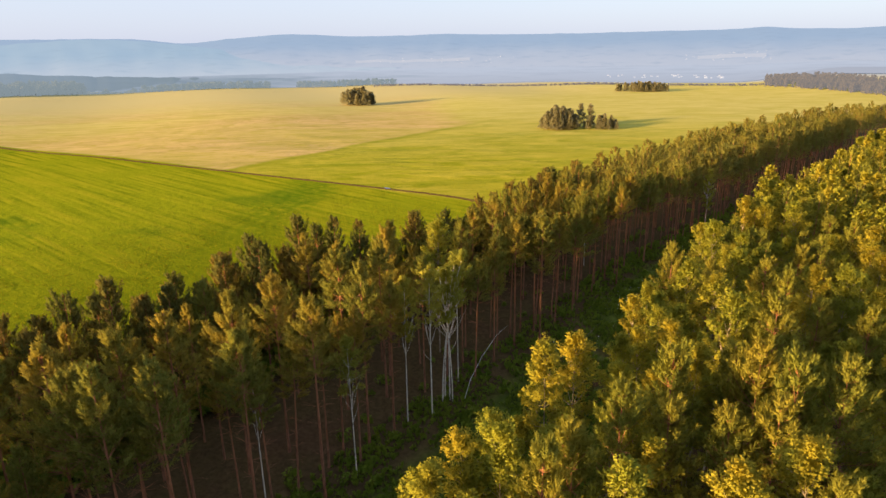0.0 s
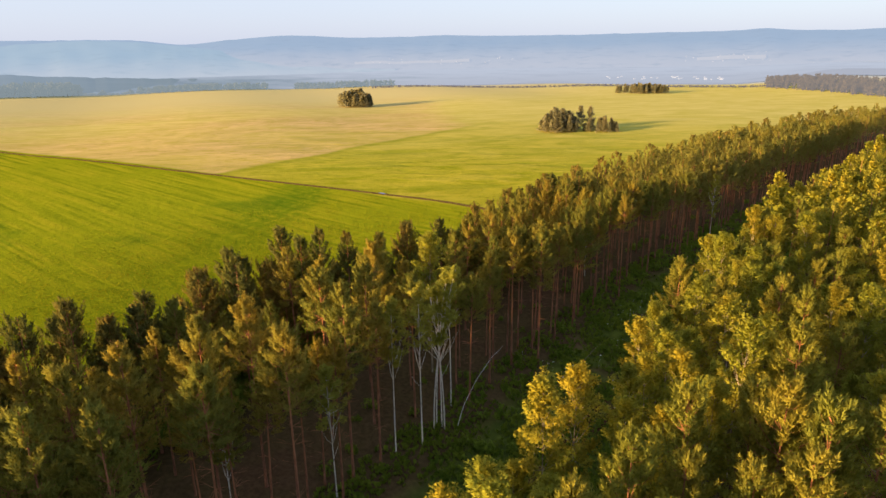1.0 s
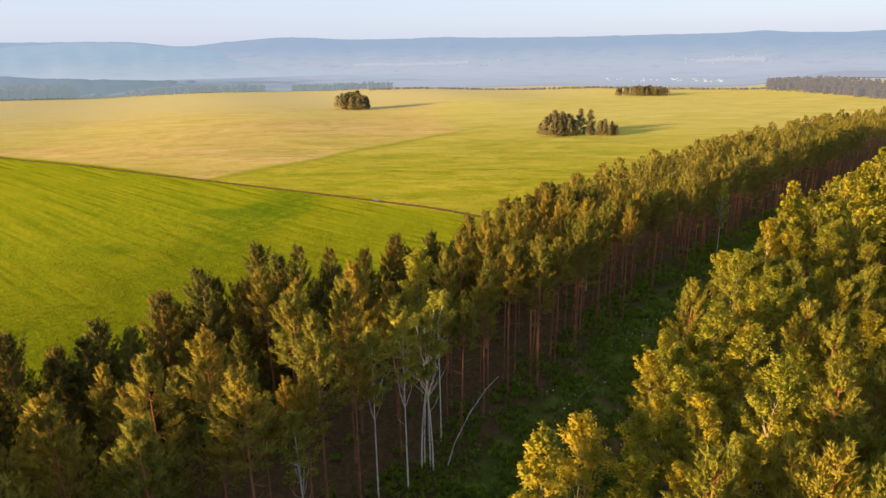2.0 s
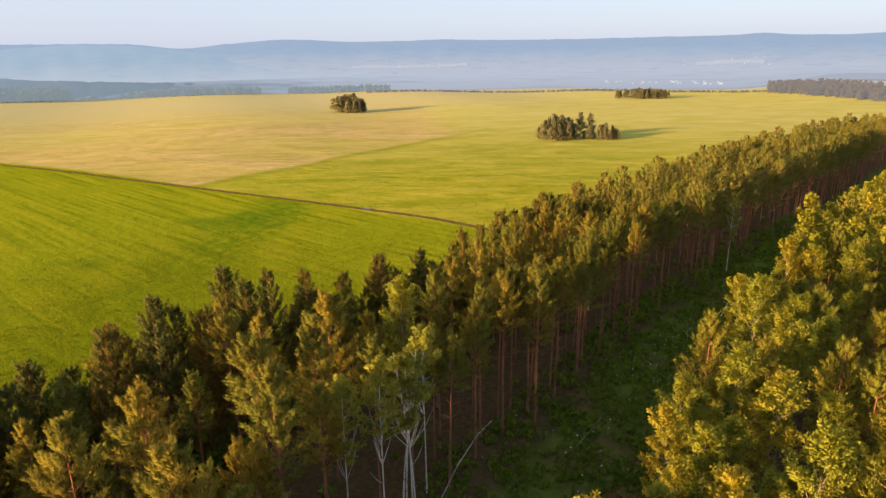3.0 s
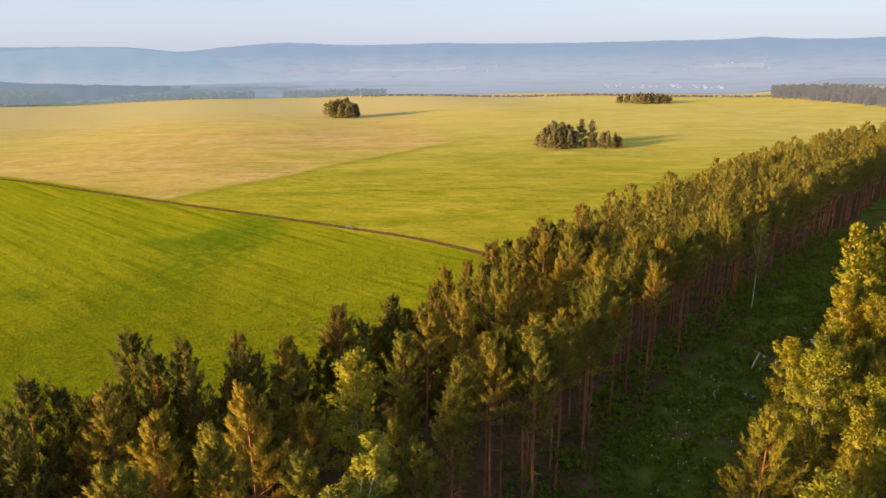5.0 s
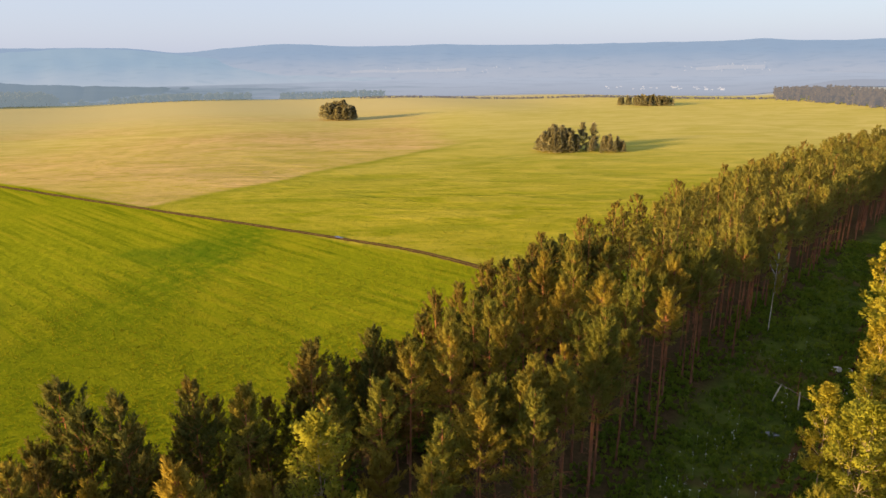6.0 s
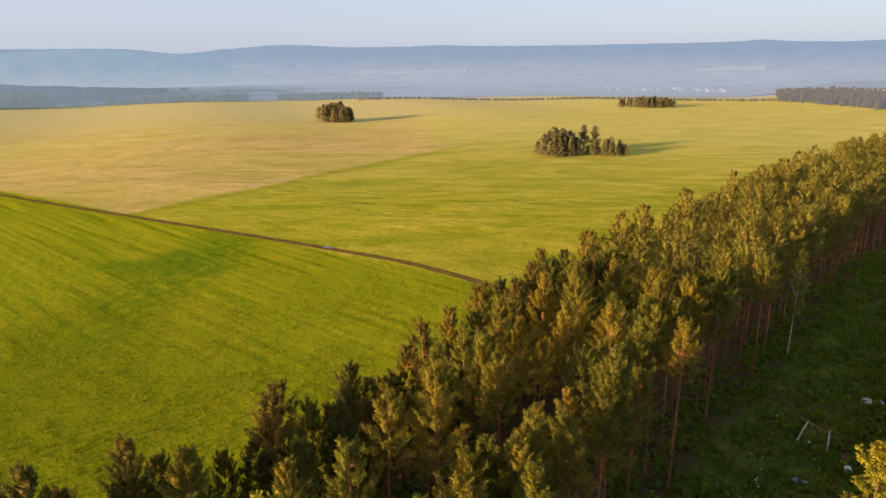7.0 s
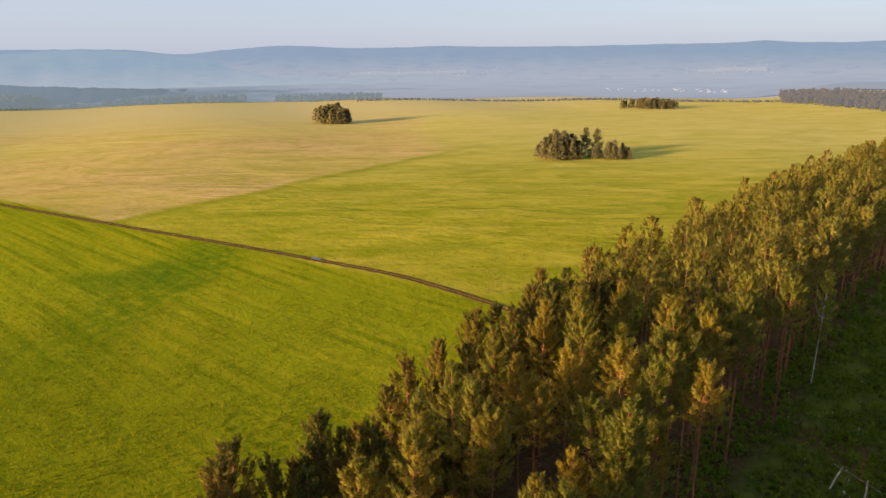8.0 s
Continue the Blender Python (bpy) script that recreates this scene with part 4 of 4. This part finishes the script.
# ---- meadow growth, shrubs, small things ----
def sward(name, material, places, tall, wide, label, category, seed, blades=3):
    """Many small tufts as one object: each tuft is a few blades that share a foot."""
    rng = np.random.default_rng(seed)
    p = np.array(places)
    n = len(p)
    verts = np.zeros((n, 1 + 2 * blades, 3))
    verts[:, 0, :2] = p
    verts[:, 0, 2] = -0.02
    high = tall * rng.uniform(0.55, 1.3, (n, 1))
    for k in range(blades):
        a = rng.uniform(0, 6.283, n)
        lean = rng.uniform(0.1, 0.6, n) * high[:, 0]
        side = rng.uniform(0, 6.283, n)
        top = np.stack([p[:, 0] + np.cos(a) * lean, p[:, 1] + np.sin(a) * lean, high[:, 0] * rng.uniform(0.7, 1.0, n)], 1)
        off = np.stack([np.cos(side), np.sin(side), np.zeros(n)], 1) * wide * rng.uniform(0.6, 1.2, (n, 1)) / 2
        verts[:, 1 + 2 * k], verts[:, 2 + 2 * k] = top + off, top - off
    size = 1 + 2 * blades
    faces = [(i * size, i * size + 1 + 2 * k, i * size + 2 + 2 * k) for i in range(n) for k in range(blades)]
    me = bpy.data.meshes.new(name)
    me.from_pydata(verts.reshape(-1, 3).tolist(), [], faces)
    me.materials.append(material)
    return tagged(new(name, me), label, category, kind="stuff")


rng = random.Random(77)
tufts = []
while len(tufts) < 24000:
    y = 30 + 170 * rng.random() ** 1.25
    x = field_edge(y) - 3 - 130 * rng.random() ** 1.5
    if rng.random() < max(0.0, (math.hypot(x + 60, y - 70) - 40) / 90):
        continue
    if noise.noise((x * 0.12, y * 0.12, 3)) + 0.6 * noise.noise((x * 0.5, y * 0.5, 9)) > rng.uniform(-0.5, 0.35) and abs(y - (148 + 0.088 * x)) > 2.2:
        tufts.append((x, y))
sward("meadow_grass", GRASS, tufts, 0.17, 0.17, "sunlit uneven meadow grass", "grass", 4)

floor_spots = []
while len(floor_spots) < 15000:
    y = rng.uniform(25, 200)
    x = rng.uniform(road_edge(y) - 3, wood_edge(y) + 1)
    if noise.noise((x * 0.25, y * 0.25, 5)) > rng.uniform(-0.45, 0.3):
        floor_spots.append((x, y))
sward("clearing_herbs", SHRUB_LEAVES, floor_spots, 0.55, 0.34, "dark green herbs and low bushes of the clearing", "undergrowth", 6, 4)


def shrubs(name, spots, material, label):
    g, rng = Geo(), random.Random(8)
    for x, y, h in spots:
        for _ in range(3):
            p = Vector((x + rng.gauss(0, 0.3 * h), y + rng.gauss(0, 0.3 * h), 0.45 * h))
            g.clump(rng, p, Vector((1, 0, 0)), (0.5 * h, 0.5 * h, 0.55 * h), 34, 0.22 * h + 0.1, 0.14 * h + 0.06, 0.5, -0.7)
    return tagged(new(name, g.mesh(name, material)), label, "undergrowth", kind="stuff")


bushes = []
for _ in range(260):
    y = rng.uniform(25, 190)
    edge = rng.choice((road_edge(y) - rng.uniform(-1, 9), wood_edge(y) - rng.uniform(-1, 2.5), rng.uniform(road_edge(y), wood_edge(y))))
    bushes.append((edge, y, rng.uniform(0.4, 1.3)))
# bushes added along the meadow's edge to keep low sun off the floor
for _ in range(260):
    y = rng.uniform(-60, 190)
    bushes.append((field_edge(y) - rng.uniform(-4, 1.0), y, rng.uniform(1.2, 3.2)))
# taller ones in the south, added against sun leaking under the crowns
for _ in range(260):
    y = rng.uniform(-60, 60)
    bushes.append((field_edge(y) + rng.uniform(-1.0, 6.0), y, rng.uniform(2.4, 4.6)))
shrubs("clearing_bushes", bushes, SHRUB_LEAVES, "leafy bushes at the feet of the trees, the tall ones added to block sun")


def umbels(spots):
    """White umbel flowers on thin stalks, far too many to count."""
    g, rng = Geo(), random.Random(12)
    for x, y in spots:
        h, r = rng.uniform(0.7, 1.3), rng.uniform(0.05, 0.10)
        top = Vector((x, y, h))
        g.tube([Vector((x, y, 0)), top - Vector((0, 0, 0.03))], [0.005, 0.004], 3, False)
        i = len(g.v)
        g.v.append(top + Vector((0, 0, 0.04)))
        for k in range(6):
            w = 6.283 * k / 6
            g.v.append(top + Vector((r * math.cos(w), r * math.sin(w), rng.uniform(-0.03, 0.02))))
        for k in range(6):
            g.f.append((i, i + 1 + k, i + 1 + (k + 1) % 6))
    return tagged(new("umbel_flowers", g.mesh("umbel_flowers", PETALS)), "scattered white umbel flowers in the shaded clearing", "flowers", kind="stuff")


flowers = []
for cx, cy, n, s in [(-29.0, 72, 40, 3.2), (-30.5, 86, 22, 3.0), (-31.5, 92, 26, 2.2), (-30, 101, 45, 3.0), (-27, 104, 18, 2.5), (-27, 117, 26, 4.0), (-24, 122, 26, 4.0), (-28, 131, 14, 3.0)]:
    flowers += [(rng.gauss(cx, s), rng.gauss(cy, s * 1.6)) for _ in range(int(n * 0.55))]
umbels([f for f in flowers if f[0] > road_edge(f[1]) - 1])


def stick(name, pts, radii, material, label, category, sides=7):
    g = Geo()
    g.tube([Vector(p) for p in pts], radii, sides)
    return tagged(new(name, g.mesh(name, material)), label, category)


# bent sapling and dead stems beside the belt
stick("bent_sapling", [(-36.6, 53.8, 0), (-36.4, 55.0, 2.6), (-36.0, 57.0, 5.0), (-35.6, 59.6, 6.8), (-35.3, 61.6, 7.4)], [0.05, 0.045, 0.035, 0.025, 0.012], BARE_BIRCH, "thin bare birch sapling bent over the clearing", "tree")
stick("dead_branch", [(-31.3, 71.6, 0), (-30.4, 72.9, 1.6), (-29.5, 74.4, 3.2), (-28.8, 75.4, 4.1)], [0.04, 0.035, 0.025, 0.01], DEAD_WOOD, "grey dead branch leaning in the clearing", "branch")

frame_thing = new("broken_birch")
tagged(frame_thing, "broken pale birch stems propped like a trestle in the clearing", "dead tree")
g = Geo()
g.tube([Vector((-24.1, 115.7, 0)), Vector((-24.1, 115.75, 1.3)), Vector((-24.15, 115.8, 2.5))], [0.10, 0.09, 0.07], 7)
part("upright_stem", g, BARE_BIRCH, frame_thing)
g = Geo()
g.tube([Vector((-26.9, 116.2, 0)), Vector((-26.6, 116.6, 1.2)), Vector((-26.2, 117.0, 2.4))], [0.09, 0.08, 0.06], 7)
part("leaning_stem", g, BARE_BIRCH, frame_thing)
g = Geo()
g.tube([Vector((-27.0, 117.2, 2.35)), Vector((-25.3, 116.3, 2.32)), Vector((-23.0, 115.3, 2.0))], [0.05, 0.05, 0.035], 6)
part("fallen_stem", g, DEAD_WOOD, frame_thing)

dead = new("dead_pine")
tagged(dead, "small dead pine with rusty bare twigs in the clearing", "dead tree")
g, r = Geo(), random.Random(3)
base = Vector((-24.6, 118.6, 0))
rings = g.tube([base + Vector((0, 0, 0.6 * k)) for k in range(9)], [0.05 - 0.005 * k for k in range(9)], 6)
for k in range(34):
    j = r.randint(1, 8)
    at, d = g.v[r.choice(rings[j])], lift(r, r.uniform(0, 6.3), r.uniform(-0.1, 0.5))
    ln = r.uniform(0.3, 0.9) * (1.1 - j / 10)
    g.tube([at, at + d * ln * 0.6, at + d * ln], [0.014, 0.01, 0.005], 3, False)
part("trunk", g, PINE_BARK, dead)


def boulder(x, y, sx, sy, sz, seed):
    bm = bmesh.new()
    bmesh.ops.create_icosphere(bm, subdivisions=3, radius=1.0)
    for v in bm.verts:
        k = 1 + 0.28 * noise.noise(v.co * 1.3 + Vector((seed, 0, 0))) + 0.08 * noise.noise(v.co * 4 + Vector((0, seed, 0)))
        v.co = Vector((v.co.x * sx * k, v.co.y * sy * k, max(v.co.z * sz * k, -0.2 * sz)))
    me = bpy.data.meshes.new("stone")
    bm.to_mesh(me)
    bm.free()
    me.shade_smooth()
    me.materials.append(STONE)
    ob = new("stone", me)
    ob.matrix_basis = pose(x, y, 0.1 * sz, 0, 0, seed * 40)
    return tagged(ob, "pale weathered stone lying beside the forest lane", "stone", "stones by the lane")


boulder(-21.3, 130.0, 0.7, 0.5, 0.45, 1)
boulder(-20.0, 130.4, 0.6, 0.45, 0.4, 2)
boulder(-22.0, 113.6, 0.45, 0.5, 0.4, 3)


def puddle(x, y, rx, ry, turn, seed, label):
    g = Geo()
    g.v.append(Vector((0, 0, 0)))
    for k in range(20):
        w = 6.283 * k / 20
        s = 1 + 0.3 * noise.noise((math.cos(w) * 1.5 + seed, math.sin(w) * 1.5, 0))
        g.v.append(Vector((rx * s * math.cos(w), ry * s * math.sin(w), 0)))
    for k in range(20):
        g.f.append((0, 1 + k, 1 + (k + 1) % 20))
    ob = new("puddle", g.mesh("puddle", WATER))
    ob.matrix_basis = pose(x, y, fall(math.hypot(x, y), 0) + 0.13, 0, 0, turn)
    return tagged(ob, label, "puddle", kind="structure")


puddle(-122.3, 139.6, 1.5, 0.55, -5, 1, "pale puddle in the rut of the field track")
puddle(-25.9, 108.8, 0.8, 0.45, 20, 2, "shallow puddle in the shaded clearing")


# ---- the far village ----
def house(seed):
    rng = random.Random(seed)
    thing = new("house")
    w, d, h, up = rng.uniform(4, 6), rng.uniform(5, 8), rng.uniform(3, 5), rng.uniform(2.2, 3.4)
    g = Geo()
    g.v += [Vector((x, y, z)) for z in (-3, h) for x, y in ((-w, -d), (w, -d), (w, d), (-w, d))] + [Vector((0, -d, h + up * 0.96)), Vector((0, d, h + up * 0.96))]
    g.f += [(0, 1, 5, 4), (1, 2, 6, 5), (2, 3, 7, 6), (3, 0, 4, 7), (4, 5, 8), (6, 7, 9)]
    wall = part("wall", g, HOUSE_WALL, thing)
    g = Geo()
    for s in (-1, 1):
        i = len(g.v)
        e, o = Vector((s * (w + 0.6), 0, h - 0.4)), Vector((0, 0, h + up))
        for z in (0.0, 0.3):
            g.v += [e + Vector((0, -d - 0.6, z)), e + Vector((0, d + 0.6, z)), o + Vector((0, d + 0.6, z)), o + Vector((0, -d - 0.6, z))]
        g.f += [(i, i + 1, i + 2, i + 3), (i + 4, i + 5, i + 6, i + 7), (i, i + 1, i + 5, i + 4), (i + 1, i + 2, i + 6, i + 5), (i + 3, i, i + 4, i + 7)]
    part("roof", g, HOUSE_ROOF, thing)
    for y in (-d * 0.5, d * 0.3):
        g = Geo()
        i = 0
        g.v += [Vector((x, y + a, z)) for x in (-w - 0.05, -w + 0.05) for a, z in ((-0.6, 1), (0.6, 1), (0.6, 2.4), (-0.6, 2.4))]
        g.f += [(0, 1, 2, 3), (4, 5, 6, 7), (0, 1, 5, 4), (2, 3, 7, 6)]
        part("window", g, GLASS_DARK, wall)
    return tagged(thing, "small pale house of the far hazy village", "house", "houses of the far village")


HOUSES = [house(1), house(2), house(3)]
r = random.Random(31)
spots = []
for _ in range(26):
    a, s = r.uniform(12.5, 22), r.uniform(1600, 1760)
    spots.append(Vector((-math.sin(radians(a)) * s, math.cos(radians(a)) * s, fall(s, 0) + 5)))
for _ in range(20):
    spots.append(range_point(r.uniform(9.0, 15.5), r.uniform(0.07, 0.2), *FAR_RANGE) + Vector((0, 0, 4)))
for _ in range(20):
    spots.append(range_point(r.uniform(29, 44), r.uniform(0.07, 0.19), *FAR_RANGE) + Vector((0, 0, 4)))
for k, p in enumerate(spots):
    m = pose(p.x, p.y, p.z, 0, 0, r.uniform(0, 360)) @ Matrix.Diagonal((0.5, 0.5, 0.5, 1))
    if k < len(HOUSES):
        HOUSES[k].matrix_basis = m
    else:
        copy_thing(HOUSES[k % 3], m)
